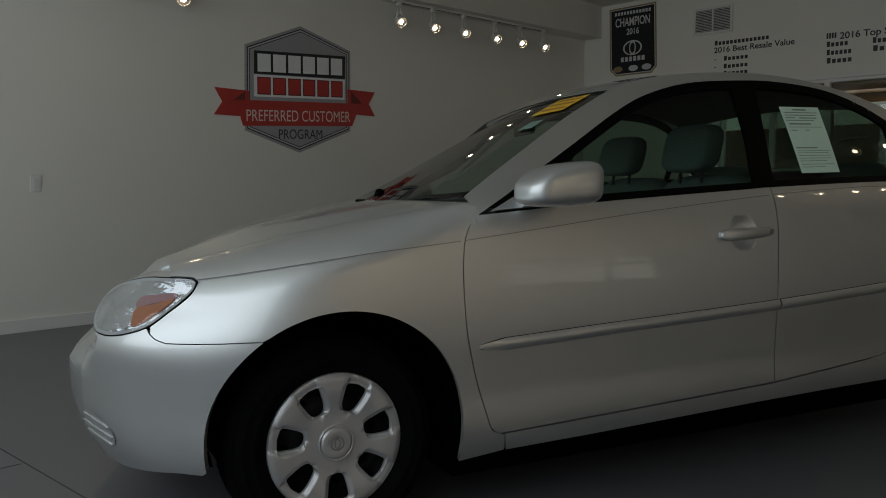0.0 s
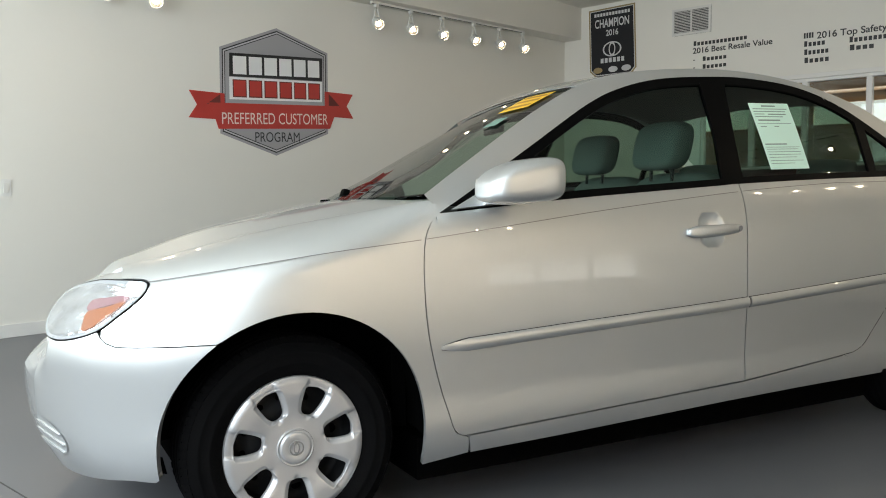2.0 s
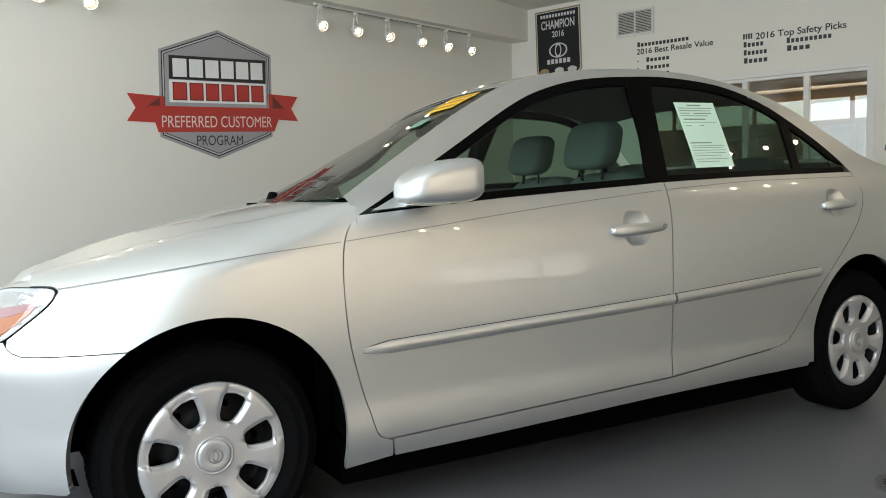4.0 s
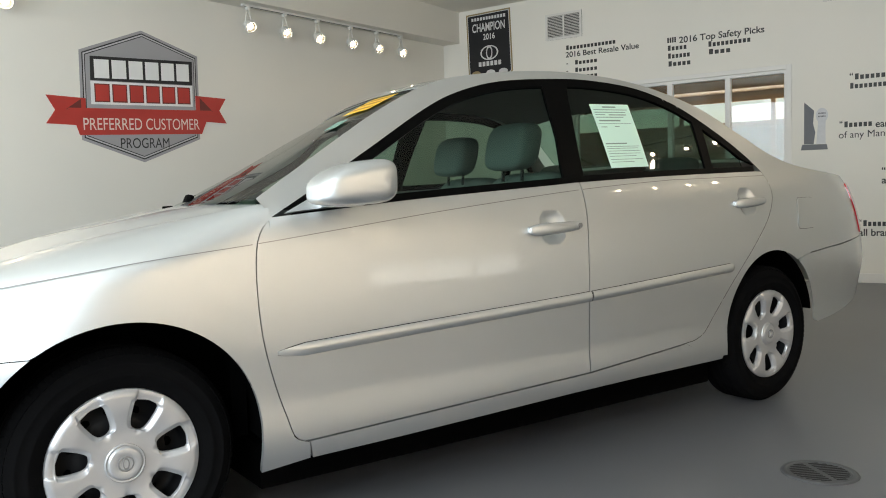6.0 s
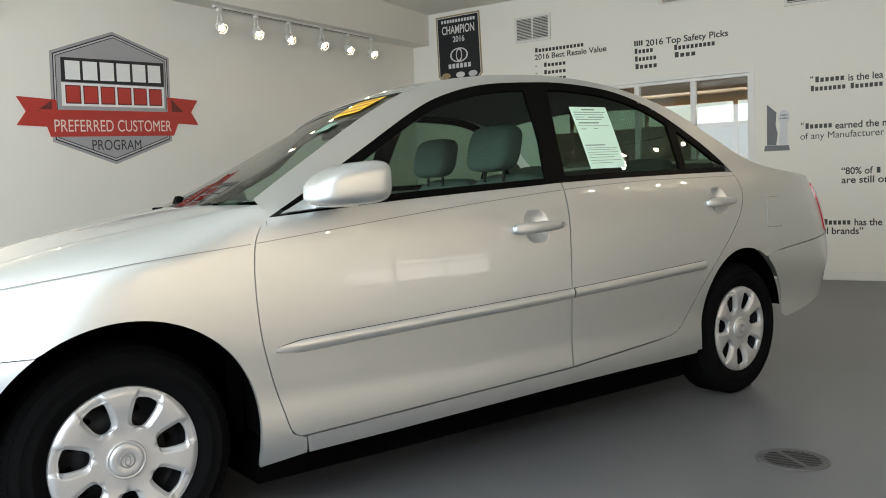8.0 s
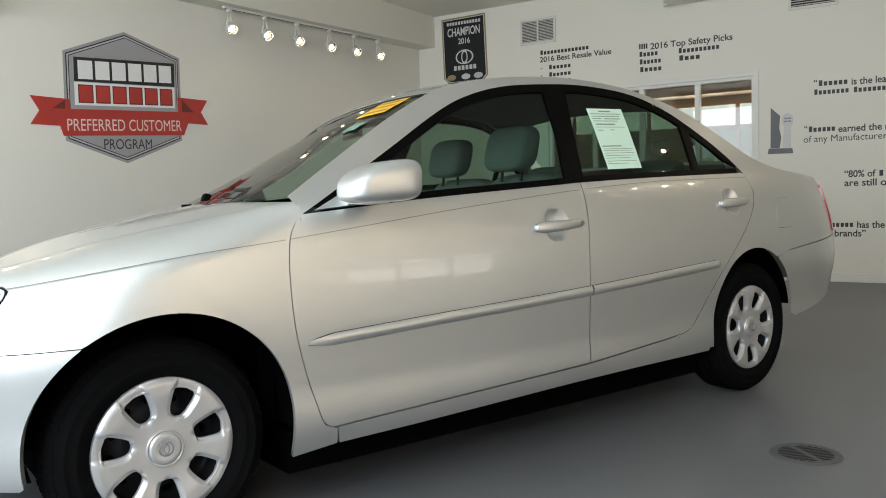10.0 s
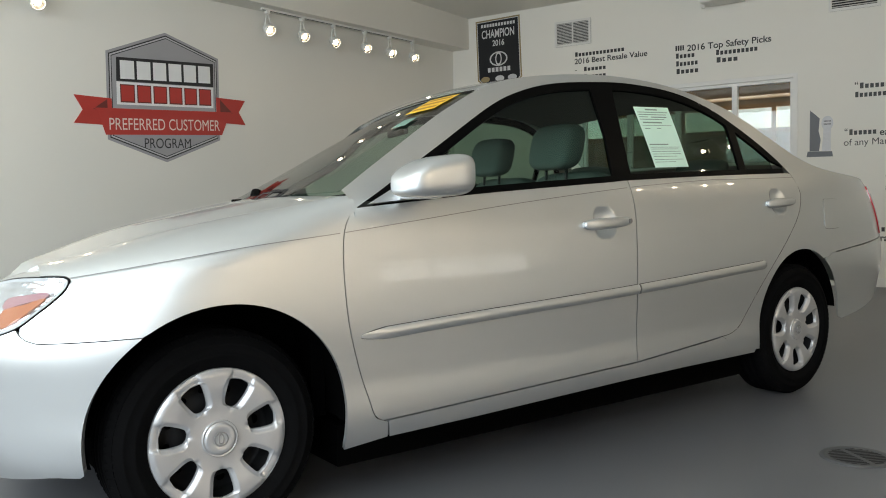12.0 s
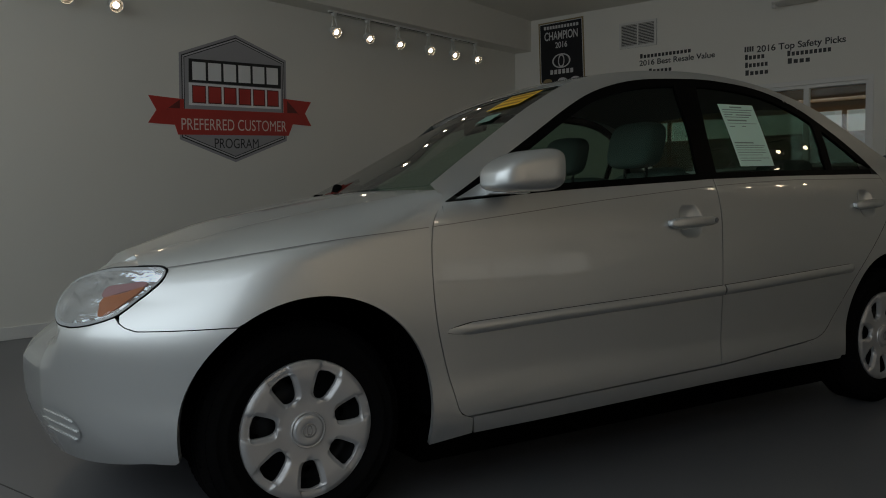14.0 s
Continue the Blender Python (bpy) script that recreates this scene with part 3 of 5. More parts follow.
def track(name, m, length, z):
    t = thing(name, m, "thin white ceiling lighting track", "lighting track")
    part("rail", boxes(((0, -0.017, z - 0.02), (length, 0.017, z)), bevel=0.002), M_SPOTW, t)
    # Dark strip laid on the rail: the slot's shade as plain colour.
    part("slot", boxes(((0.01, -0.006, z - 0.0215), (length - 0.01, 0.006, z - 0.0195))), M_VENTD, t)
    return t


first = spot_head()
NT = N1 - 0.13
track("lighting_track", ROOM @ pose(2.58, NT, SOFFIT(2.58), 0, -1.335, 0), 2.43, 0.0)
heads = [(s_, NT, SOFFIT(s_) - 0.02) for s_ in (2.65, 3.12, 3.585, 4.10, 4.545, 4.985)]
first.matrix_basis = ROOM @ pose(*heads[0])
for p in heads[1:]:
    copy_thing(first, ROOM @ pose(*p))
# Hung low and tilted to fit the camera's view; its rods are added.
track("lighting_track", ROOM @ pose(-0.95, NT, 2.588, 0, -1.33, 0), 1.6, 0.0)
for s, z in ((-0.37, 2.583), (-0.02, 2.592), (0.36, 2.60)):
    copy_thing(first, ROOM @ pose(s, NT, z))
drop = thing("track_hanger", ROOM @ pose(0, NT, 0), "thin white drop rods added to hold the lighting track", "hanger")
for s in (-0.85, 0.55):
    part("rod", tube(bmesh.new(), (s, 0, 2.59 + 0.0233 * (s + 0.95)), (s, 0, SOFFIT(s)), 0.006, seg=8), M_SPOTW, drop)
# tracks over the camera's side of the car
for n, spots in ((-2.75, (1.65, 2.0, 2.33, 2.61)), (-5.2, (-0.1, 0.2))):
    track("lighting_track", ROOM @ pose(spots[0] - 0.2, n, 0), spots[-1] - spots[0] + 0.4, 2.68)
    drop = thing("track_hanger", ROOM @ pose(0, n, 0), "thin white drop rods added to hold the lighting track", "hanger")
    for s in (spots[0] - 0.1, spots[-1] + 0.1):
        part("rod", tube(bmesh.new(), (s, 0, 2.68), (s, 0, HC), 0.006, seg=8), M_SPOTW, drop)
    for s in spots:
        copy_thing(first, ROOM @ pose(s, n, 2.66, 0, 0, 180))


def spot_light(p, target, watts, color=(1.0, 0.82, 0.58)):
    ob = new("spot_or_fill_beam", bpy.data.lights.new("spot_or_fill_beam", "SPOT"))
    ob.data.energy, ob.data.color, ob.data.spot_size, ob.data.spot_blend, ob.data.shadow_soft_size = watts, color, radians(64), 0.9, 0.035
    ob.matrix_basis = ROOM @ look(p, target)


for s, n, z in heads[::2]:
    spot_light((s, n - 0.14, z - 0.25), (s - 0.3, n - 3.2, 0.6), 30)
for s in (-0.36, 0.36):
    spot_light((s, NT - 0.14, 2.35), (s, NT - 2.2, 0.4), 30)
# Added fill without lamp heads: brightens the south wall mirrored in the flank.
for s, z, power in ((-2.7, 1.6, 880), (-1.3, 1.6, 700), (0.1, 1.9, 340), (1.8, 2.3, 50)):
    spot_light((s, -4.3, HC - 0.28), (s, N0, z), power, (1.0, 0.95, 0.85))
# More added fill, no head above it, to lift the floor's brightness.
for s, power in ((-2.3, 18), (0.4, 6), (2.2, 3)):
    spot_light((s, -1.58, HC - 0.28), (s + 0.3, -3.3, 0.0), power, (1.0, 0.93, 0.82))

# ---- on the lettered wall ----
E_WALL = ROOM @ pose(S1, 0, 0, 90, 0, -90)      # local x runs towards -n
ban = thing("champion_banner", E_WALL, "black cloth pennant banner with white print and gold trim", "banner")
BN = [(-3.565, 3.195), (-2.930, 3.205), (-2.905, 2.45), (-2.975, 2.375), (-3.46, 2.375), (-3.545, 2.45)]
part("trim", slab(BN, 0.004), M_GOLD, ban, "gold edging")
part("edge_line", slab(shrink(BN, 0.018), 0.005), M_SILK, ban, "white line")
part("cloth", slab(shrink(BN, 0.026), 0.006), M_CLOTHB, ban)
letter_bars("heading_bar", 12, M_SILK, ban, -3.49, -2.99, 3.125, 0.038, 0.0072, small=False)
lettering("banner_word", "CHAMPION", M_SILK, ban, -3.475, -3.005, 3.02, 0.10, 0.0072)
lettering("banner_year", "2016", M_SILK, ban, -3.32, -3.15, 2.90, 0.07, 0.0072)
ringm = lathe([(0.115, 0.006), (0.115, 0.0075), (0.097, 0.0075), (0.097, 0.006)], 40, "z")
bmesh.ops.transform(ringm, matrix=Matrix.Translation((-3.235, 2.70, 0)) @ Matrix.Diagonal((1.12, 0.78, 1, 1)), verts=ringm.verts)
part("oval_mark", ringm, M_SILK, ban, "plain white oval ring")
r2 = lathe([(0.045, 0.006), (0.045, 0.0075), (0.032, 0.0075), (0.032, 0.006)], 32, "z")
bmesh.ops.transform(r2, matrix=Matrix.Translation((-3.235, 2.70, 0)) @ Matrix.Diagonal((1.0, 1.9, 1, 1)), verts=r2.verts)
part("oval_mark", r2, M_SILK, ban)
letter_bars("name_bar", 6, M_SILK, ban, -3.40, -3.06, 2.568, 0.055, 0.0072, small=False)
for x, mt in ((-3.43, M_GOLD), (-3.22, M_SILK), (-3.04, M_GREYL)):
    d = lathe([(0.0, 0.0075), (0.058, 0.0075), (0.058, 0.006)], 24, "z")
    bmesh.ops.transform(d, matrix=Matrix.Translation((x, 2.455, 0)) @ Matrix.Diagonal((1.1, 0.62, 1, 1)), verts=d.verts)
    part("badge", d, mt, ban)


def vent(name, m, w, h, sections, slats, label):
    v = thing(name, m, label, "air vent")
    # Dark sheet behind the slats in place of the shaded duct.
    part("backing", boxes(((0, 0, 0), (w, h, 0.003))), M_VENTD, v)
    f = 0.028
    fr = [((0, 0, 0.003), (f, h, 0.014)), ((w - f, 0, 0.003), (w, h, 0.014)), ((f, 0, 0.003), (w - f, f, 0.014)), ((f, h - f, 0.003), (w - f, h, 0.014))]
    fr += [((w * i / sections - 0.009, f, 0.003), (w * i / sections + 0.009, h - f, 0.013)) for i in range(1, sections)]
    part("frame", boxes(*fr, bevel=0.002), M_VENTW, v)
    for i in range(sections):
        a, b = w * i / sections + (f if i == 0 else 0.009), w * (i + 1) / sections - (f if i == sections - 1 else 0.009)
        for k in range(slats):
            z = f + (h - 2 * f) * (k + 0.5) / slats
            bm = boxes(((a, -0.0055, -0.0012), (b, 0.0055, 0.0012)))
            bmesh.ops.transform(bm, matrix=Matrix.Translation((0, z, 0.008)) @ Matrix.Rotation(radians(-38), 4, "X"), verts=bm.verts)
            part("slat", bm, M_VENTW, v)
    return v


vent("air_vent", E_WALL @ pose(-2.45, 2.738, 0), 0.465, 0.30, 2, 14, "white louvred double return-air grille on the wall")
vent("air_vent", E_WALL @ pose(0.565, 2.73, 0), 0.46, 0.22, 1, 7, "white louvred supply grille high on the wall")

words = thing("wall_lettering", E_WALL, "black vinyl lettering list of awards on the white wall", "wall lettering")
letter_bars("name_bar", 14, M_TEXT, words, -2.195, -1.575, 2.628, 0.052)
lettering("word", "2016 Best Resale Value", M_TEXT, words, -2.197, -1.305, 2.548, 0.062)
for z, k in ((2.448, 6), (2.362, 6), (2.284, 6), (2.20, 7)):
    letter_bars("name_bar", k, M_TEXT, words, -2.085, -1.80, z, 0.050)
    letter_bars("dash", 1, M_TEXT, words, -2.195, -2.165, z - 0.005, 0.010, small=False)
letter_bars("name_bar", 4, M_TEXT, words, -0.988, -0.885, 2.556, 0.056, small=False)
lettering("word", "2016 Top Safety Picks", M_TEXT, words, -0.855, 0.022, 2.546, 0.066)
for a, b, z, k in ((-0.985, -0.77, 2.472, 5), (-0.982, -0.735, 2.388, 6), (-0.980, -0.728, 2.304, 5), (-0.548, -0.11, 2.462, 10), (-0.545, -0.31, 2.382, 4)):
    letter_bars("name_bar", k, M_TEXT, words, a, b, z, 0.056)
quotes = thing("wall_lettering", E_WALL, "black vinyl quotations on the white wall", "wall lettering")
lettering("quote_mark", "“", M_TEXT, quotes, 0.805, 0.835, 1.985, 0.066)
letter_bars("name_bar", 6, M_TEXT, quotes, 0.845, 1.115, 1.980, 0.056)
lettering("word", "is the lea", M_TEXT, quotes, 1.145, 1.445, 1.972, 0.066)
letter_bars("name_bar", 8, M_TEXT, quotes, 0.805, 1.125, 1.895, 0.054)
letter_bars("name_bar", 7, M_TEXT, quotes, 1.16, 1.445, 1.89, 0.054)
lettering("quote_mark", "“", M_TEXT, quotes, 0.718, 0.745, 1.535, 0.066)
letter_bars("name_bar", 6, M_TEXT, quotes, 0.755, 1.005, 1.530, 0.056)
lettering("word", "earned the m", M_TEXT, quotes, 1.03, 1.50, 1.520, 0.066)
lettering("word", "of any Manufacturer", M_TEXT, quotes, 0.712, 1.455, 1.432, 0.066, weight=0.0)
lettering("word", "“80% of", M_TEXT, quotes, 1.085, 1.36, 1.072, 0.066)
letter_bars("name_bar", 1, M_TEXT, quotes, 1.385, 1.43, 1.070, 0.056)
lettering("word", "are still on", M_TEXT, quotes, 1.085, 1.50, 0.985, 0.066)
lettering("quote_mark", "“", M_TEXT, quotes, 0.892, 0.915, 0.580, 0.066)
letter_bars("name_bar", 6, M_TEXT, quotes, 0.925, 1.17, 0.575, 0.056)
lettering("word", "has the", M_TEXT, quotes, 1.20, 1.44, 0.572, 0.066)
lettering("word", "all brands”", M_TEXT, quotes, 0.892, 1.278, 0.487, 0.066)

tro = thing("trophy_decal", E_WALL, "grey printed decal of a glass award trophy on the wall", "wall decal")
part("base", slab([(0.368, 1.302), (0.615, 1.300), (0.605, 1.352), (0.378, 1.358)], 0.002), M_TROPHY, tro)
part("blade", slab([(0.398, 1.773), (0.489, 1.686), (0.480, 1.56), (0.500, 1.47), (0.485, 1.357), (0.396, 1.360)], 0.002), M_TROPHY, tro)
disc = [(0.56 + 0.055 * math.cos(a), 1.635 + 0.072 * math.sin(a)) for a in np.linspace(-0.9, math.pi + 0.9, 20)]
part("glass_disc", slab(disc + [(0.52, 1.50), (0.51, 1.358), (0.595, 1.357), (0.592, 1.50)], 0.002), M_TROPHYG, tro)
letter_bars("print_line", 6, M_TROPHY, tro, 0.525, 0.595, 1.655, 0.014, 0.003, small=False)
letter_bars("print_line", 6, M_TROPHY, tro, 0.525, 0.595, 1.625, 0.014, 0.003, small=False)

sen = thing("wall_detector", E_WALL @ pose(-3.975, 2.665, 0), "small white plastic detector near the corner", "detector")
part("housing", boxes(((-0.03, -0.045, 0), (0.03, 0.045, 0.045)), bevel=0.008), M_SPOTW, sen)
part("window", boxes(((-0.018, -0.032, 0.045), (0.018, 0.005, 0.049)), bevel=0.002), M_BASE, sen)
pr = thing("wall_projector", E_WALL @ pose(-0.33, 2.945, 0), "white bracket lamp box mounted high on the wall", "wall lamp")
part("box", boxes(((-0.30, 0.0, 0.05), (0.10, 0.14, 0.30)), bevel=0.01), M_SPOTW, pr)
part("bracket", boxes(((-0.16, 0.03, 0.0), (-0.04, 0.11, 0.05))), M_SPOTW, pr)
part("knob", lathe([(0.0, -0.02), (0.022, -0.018), (0.026, 0.0), (0.02, 0.03), (0.0, 0.03)], 16, "z"), M_SPOTW, pr, smooth=True).matrix_basis = pose(-0.30, -0.012, 0.17)

# ---- drain in the floor ----
drain = thing("floor_drain", pose(0.665, -1.485, 0.0, 0, 0, 62) @ Matrix.Diagonal((0.8, 0.8, 1, 1)), "round grey metal floor drain with slotted grate", "drain")
part("rim", lathe([(0.152, 0.0006), (0.146, 0.006), (0.128, 0.007), (0.124, 0.004)], 48, "z"), M_IRON, drain, smooth=True)
part("plate", lathe([(0.126, 0.004), (0.0, 0.004)], 48, "z"), M_IRON, drain)
for side in (-1, 1):
    for i in range(11):
        x = -0.10 + 0.020 * i
        top = math.sqrt(max(0.114 ** 2 - x * x, 0.0004))
        if top > 0.035:
            # Near-black bar on the uncut plate; the slot's dark depth is its colour.
            part("slot", boxes(((x - 0.0060, min(side * 0.012, side * top), 0.004), (x + 0.0060, max(side * 0.012, side * top), 0.0046))), M_SLOT, drain)


# ---- the car: x runs from nose (-) to tail (+), its left side faces -y ----
car = thing("sedan_car", Matrix.Identity(4), "silver four-door sedan parked on the showroom floor", "car")
HALF = curve([0.12, 0.17, 0.22, 0.26, 0.30, 0.34, 0.39, 0.45, 0.60, 0.75, 0.85, 0.93, 0.97, 1.02, 1.10, 1.20, 1.30, 1.40, 1.46],
             [0.79, 0.843, 0.870, 0.8835, 0.8905, 0.8920, 0.8908, 0.8945, 0.905, 0.899, 0.886, 0.862, 0.842, 0.812, 0.776, 0.730, 0.680, 0.628, 0.59])
FX, FL, FP, FQ = 1.0, 0.995, 4.6, 2.3
RX, RL, RP, RQ = 1.1, 1.40, 6.0, 2.6
KF = curve([0.15, 0.285, 0.45, 0.55, 0.60, 0.65, 0.70, 0.75, 0.80, 1.0], [0.90, 0.967, 0.981, 0.984, 0.966, 0.93, 0.885, 0.845, 0.81, 0.75])
KR = curve([0.15, 0.30, 0.45, 0.60, 0.70, 0.85, 0.95, 1.05, 1.45], [0.90, 0.94, 0.97, 1.0, 0.985, 0.95, 0.925, 0.90, 0.90])
TOPF = curve([-2.3, -2.0, -1.82, -1.67, -1.5, -1.36, -1.19, -0.95, -0.6], [0.63, 0.70, 0.750, 0.788, 0.838, 0.870, 0.902, 0.944, 0.946])
ROLL = curve([-1.9, -1.35, -1.1, -0.97], [0.20, 0.19, 0.095, 0.040])
ROUND = 0.11


def eased(f, a, b, reach, n):
    """The same curve with its knots rounded off over a short reach."""
    xs = np.linspace(a, b, n)
    return curve(xs, [sum(f(x + reach * k / 4) * w for k, w in zip(range(-4, 5), (1, 2, 3, 4, 5, 4, 3, 2, 1))) / 25 for x in xs])


KF, TOPF, HALF = eased(KF, 0.15, 1.0, 0.05, 60), eased(TOPF, -2.3, -0.6, 0.10, 60), eased(HALF, 0.12, 1.46, 0.02, 120)


def half_width(x, z):
    w = HALF(z)
    if x < -FX:
        w *= max(1 - ((-x - FX) / (FL * KF(z))) ** FP, 0) ** (1 / FQ)
    elif x > RX:
        w *= max(1 - ((x - RX) / (RL * KR(z))) ** RP, 0) ** (1 / RQ)
    return w


def side(x, z):
    return (x, -half_width(x, z), z)


def front_side(x, v):
    """The flank of the front wing, which rolls over into the bonnet."""
    z1 = TOPF(x) - ROUND
    if v <= z1:
        return side(x, v)
    a = min((v - z1) / ROUND, math.pi / 2)
    flank = half_width(x, z1 + 0.02 * (1 - math.exp((z1 - v) / 0.02)))
    return (x, -(flank - ROLL(x) * (1 - math.cos(a))), z1 + ROUND * math.sin(a))


def ease(k):
    k = min(max(k, 0.0), 1.0)
    return k * k * (3 - 2 * k)


BESIDE = curve([0.55, 0.585, 0.625, 0.672, 0.706, 0.75], [0.50, 0.435, 0.36, 0.335, 0.375, 0.45])


def nose(b, z):
    w = HALF(z)
    c, s = max(math.cos(b), 0), math.sin(b)
    spread = 0.14 + 0.36 * (1 - ease((z - 0.49) / 0.10))
    back = 0.15 * ease((z - 0.43) / 0.16) * ease((BESIDE(z) - b) / spread)      # set back beside the lamp to fit the camera's view
    return (back - (FX + FL * KF(z) * c ** (2 / FP)), -w * math.copysign(abs(s) ** (2 / FQ), s), z)


def nose_b(x, z):
    return math.acos(min(max(((-x - FX) / (FL * KF(z))) ** (FP / 2), 0), 1))


def tail(b, z):
    w = HALF(z)
    c, s = max(math.cos(b), 0), math.sin(b)
    return (RX + RL * KR(z) * c ** (2 / RP), w * math.copysign(abs(s) ** (2 / RQ), s), z)


def tail_b(x, z):
    return -math.acos(min(max(((x - RX) / (RL * KR(z))) ** (RP / 2), 0), 1))


GAP = 0.0022
ARC_F = [(-1.365 + 0.343 * (math.cos(a) if not -1 < a < 0 else 1.0), 0.325 + 0.337 * math.sin(a)) for a in np.linspace(radians(200), radians(-24), 60)]
ARC_R = [(1.318 + 0.318 * math.cos(a), 0.352 + 0.325 * math.sin(a)) for a in np.linspace(radians(196), radians(-8), 60)]
D_FRONT = spline([(-0.962, 0.905), (-0.995, 0.878), (-1.019, 0.822), (-1.027, 0.722), (-1.018, 0.587), (-0.989, 0.468), (-0.955, 0.365), (-0.930, 0.298), (-0.900, 0.277)])
D_MID = spline([(0.232, 0.985), (0.222, 0.908), (0.206, 0.748), (0.201, 0.586), (0.208, 0.424), (0.213, 0.307)])
D_REAR = spline([(1.345, 1.018), (1.356, 0.985), (1.352, 0.912), (1.290, 0.816), (1.187, 0.712), (1.031, 0.569), (0.915, 0.439), (0.858, 0.378), (0.80, 0.352), (0.74, 0.345)])
BELT = spline([(-0.962, 0.905), (-0.744, 0.922), (-0.459, 0.944), (0.137, 0.979), (0.232, 0.985), (0.70, 1.003), (1.30, 1.019), (1.345, 1.018)], 0.03)
belt_z = curve([p[0] for p in BELT], [p[1] for p in BELT])
FRAME = spline([(-0.962, 0.905), (-0.783, 0.998), (-0.600, 1.096), (-0.339, 1.236), (-0.173, 1.304), (0.023, 1.352), (0.256, 1.376), (0.471, 1.383), (0.722, 1.361), (0.935, 1.297), (1.134, 1.185), (1.27, 1.088), (1.345, 1.018)], 0.02)
EDGE = spline([(-0.998, 0.955), (-0.844, 1.042), (-0.665, 1.145), (-0.519, 1.224), (-0.330, 1.310), (-0.153, 1.360), (0.124, 1.398), (0.422, 1.410), (0.733, 1.383), (1.051, 1.302), (1.293, 1.180), (1.45, 1.098), (1.60, 1.050), (1.78, 1.022), (2.05, 0.995), (2.17, 0.975)], 0.02)
edge_z = curve([p[0] for p in EDGE][::2] + [2.3], [p[1] for p in EDGE][::2] + [0.95])
seg = lambda pts, a, b: [p for p in pts if a <= p[0] <= b]

# wings
wing = [(-1.020, 0.208), (-0.875, 0.222), (-0.882, 0.272)] + D_FRONT[::-1][1:] 
wing += [(x, TOPF(x) - ROUND + ROUND * math.pi / 2 * 0.985) for x in np.linspace(-0.975, -1.740, 40)]


def up_wing(b, z):
    """Where a point of the nose lies on the wing."""
    x = nose(b, z)[0]
    z1 = TOPF(x) - ROUND
    return (x, z if z < z1 else z1 + ROUND * math.asin(min((z - z1) / ROUND, 1.0)))


LAMP = spline([(0.872, 0.736), (0.85, 0.7425), (0.81, 0.744), (0.69, 0.741), (0.545, 0.733), (0.39, 0.706), (0.345, 0.672), (0.37, 0.625), (0.445, 0.586), (0.545, 0.580), (0.66, 0.592), (0.775, 0.619), (0.838, 0.663), (0.862, 0.685), (0.879, 0.705), (0.8825, 0.721)], 0.01, True)
lip = shrink(LAMP, -0.0026)
first_at = min((k for k in range(len(lip)) if lip[k][1] > 0.72), key=lambda k: abs(lip[k][0] - 0.70))
last_at = min(range(len(lip) // 2, len(lip)), key=lambda k: abs(lip[k][0] - 0.782) + abs(lip[k][1] - 0.6205))
wing += [up_wing(b, z) for b, z in lip[first_at::-1] + lip[:last_at - 1:-1]]
wing += [(-1.815, 0.605), (-1.805, 0.594), (-1.785, 0.587), (-1.707, 0.591), (-1.608, 0.595), (-1.5735, 0.5955)]
wing += [p for p in ARC_F if not (p[0] < -1.5 and p[1] < 0.595) and p[1] > 0.209]
panel("front_wing", wing, front_side, M_PAINT, car, cell=0.025, flange=0.012, mirror=True, gap=0.0008)

# doors, with a finger hollow behind each handle
HOLLOWS = ((0.048, 0.832), (1.163, 0.889))


def door_skin(x, z):
    p = side(x, z)
    d = 0.0
    for a, b in HOLLOWS:
        r = abs((x - a) / 0.060) ** 2.6 + abs((z - b) / 0.060) ** 2.6
        if r < 1:
            d = 0.022 * (1 - r) ** 1.2
    return (p[0], p[1] + d, p[2])


fd = [*D_FRONT, *[(x, 0.277 + (x + 0.9) * 0.027) for x in np.linspace(-0.87, 0.18, 30)], *D_MID[::-1], *seg(BELT, -0.95, 0.225)[::-1]]
front_doors = panel("front_door", fd, door_skin, M_PAINT, car, cell=0.0065, flange=0.03, mirror=True, gap=GAP)
rd = [*D_MID, *[(x, 0.307 + (x - 0.213) * 0.072) for x in np.linspace(0.25, 0.70, 14)], *D_REAR[::-1], *seg(BELT, 0.245, 1.335)[::-1]]
rear_doors = panel("rear_door", rd, door_skin, M_PAINT, car, cell=0.0065, flange=0.03, mirror=True, gap=GAP)

# one-piece flank: windscreen pillar, roof rail, rear pillar and rear quarter
quarter = [*FRAME, *D_REAR[1:], (0.78, 0.3235), (0.90, 0.2935), (0.985, 0.2635), *[p for p in ARC_R if not (p[0] > 1.5 and p[1] < 0.638)],
           (1.56, 0.649), (1.742, 0.667), (2.004, 0.69), (2.16, 0.705), (2.15, 0.78), (2.115, 0.88), (2.10, 0.955), *[p for p in EDGE[::-1] if p[0] < 2.09]]
panel("body_side", quarter, side, M_PAINT, car, cell=0.025, flange=0.0, mirror=True)
sill = [(-0.868, 0.222), (-0.88, 0.273), (-0.87, 0.2745), *[(x, 0.2735 + (x + 0.9) * 0.027) for x in np.linspace(-0.8, 0.2, 20)], *[(x, 0.3035 + (x - 0.213) * 0.072) for x in np.linspace(0.25, 0.70, 10)],
        (0.74, 0.3440), (0.78, 0.3235), (0.90, 0.2935), (0.985, 0.2635), (0.98, 0.25), (0.5, 0.248), (0.142, 0.243), (-0.575, 0.226)]
panel("sill_panel", sill, side, M_PAINT, car, cell=0.03, flange=0.04, mirror=True)

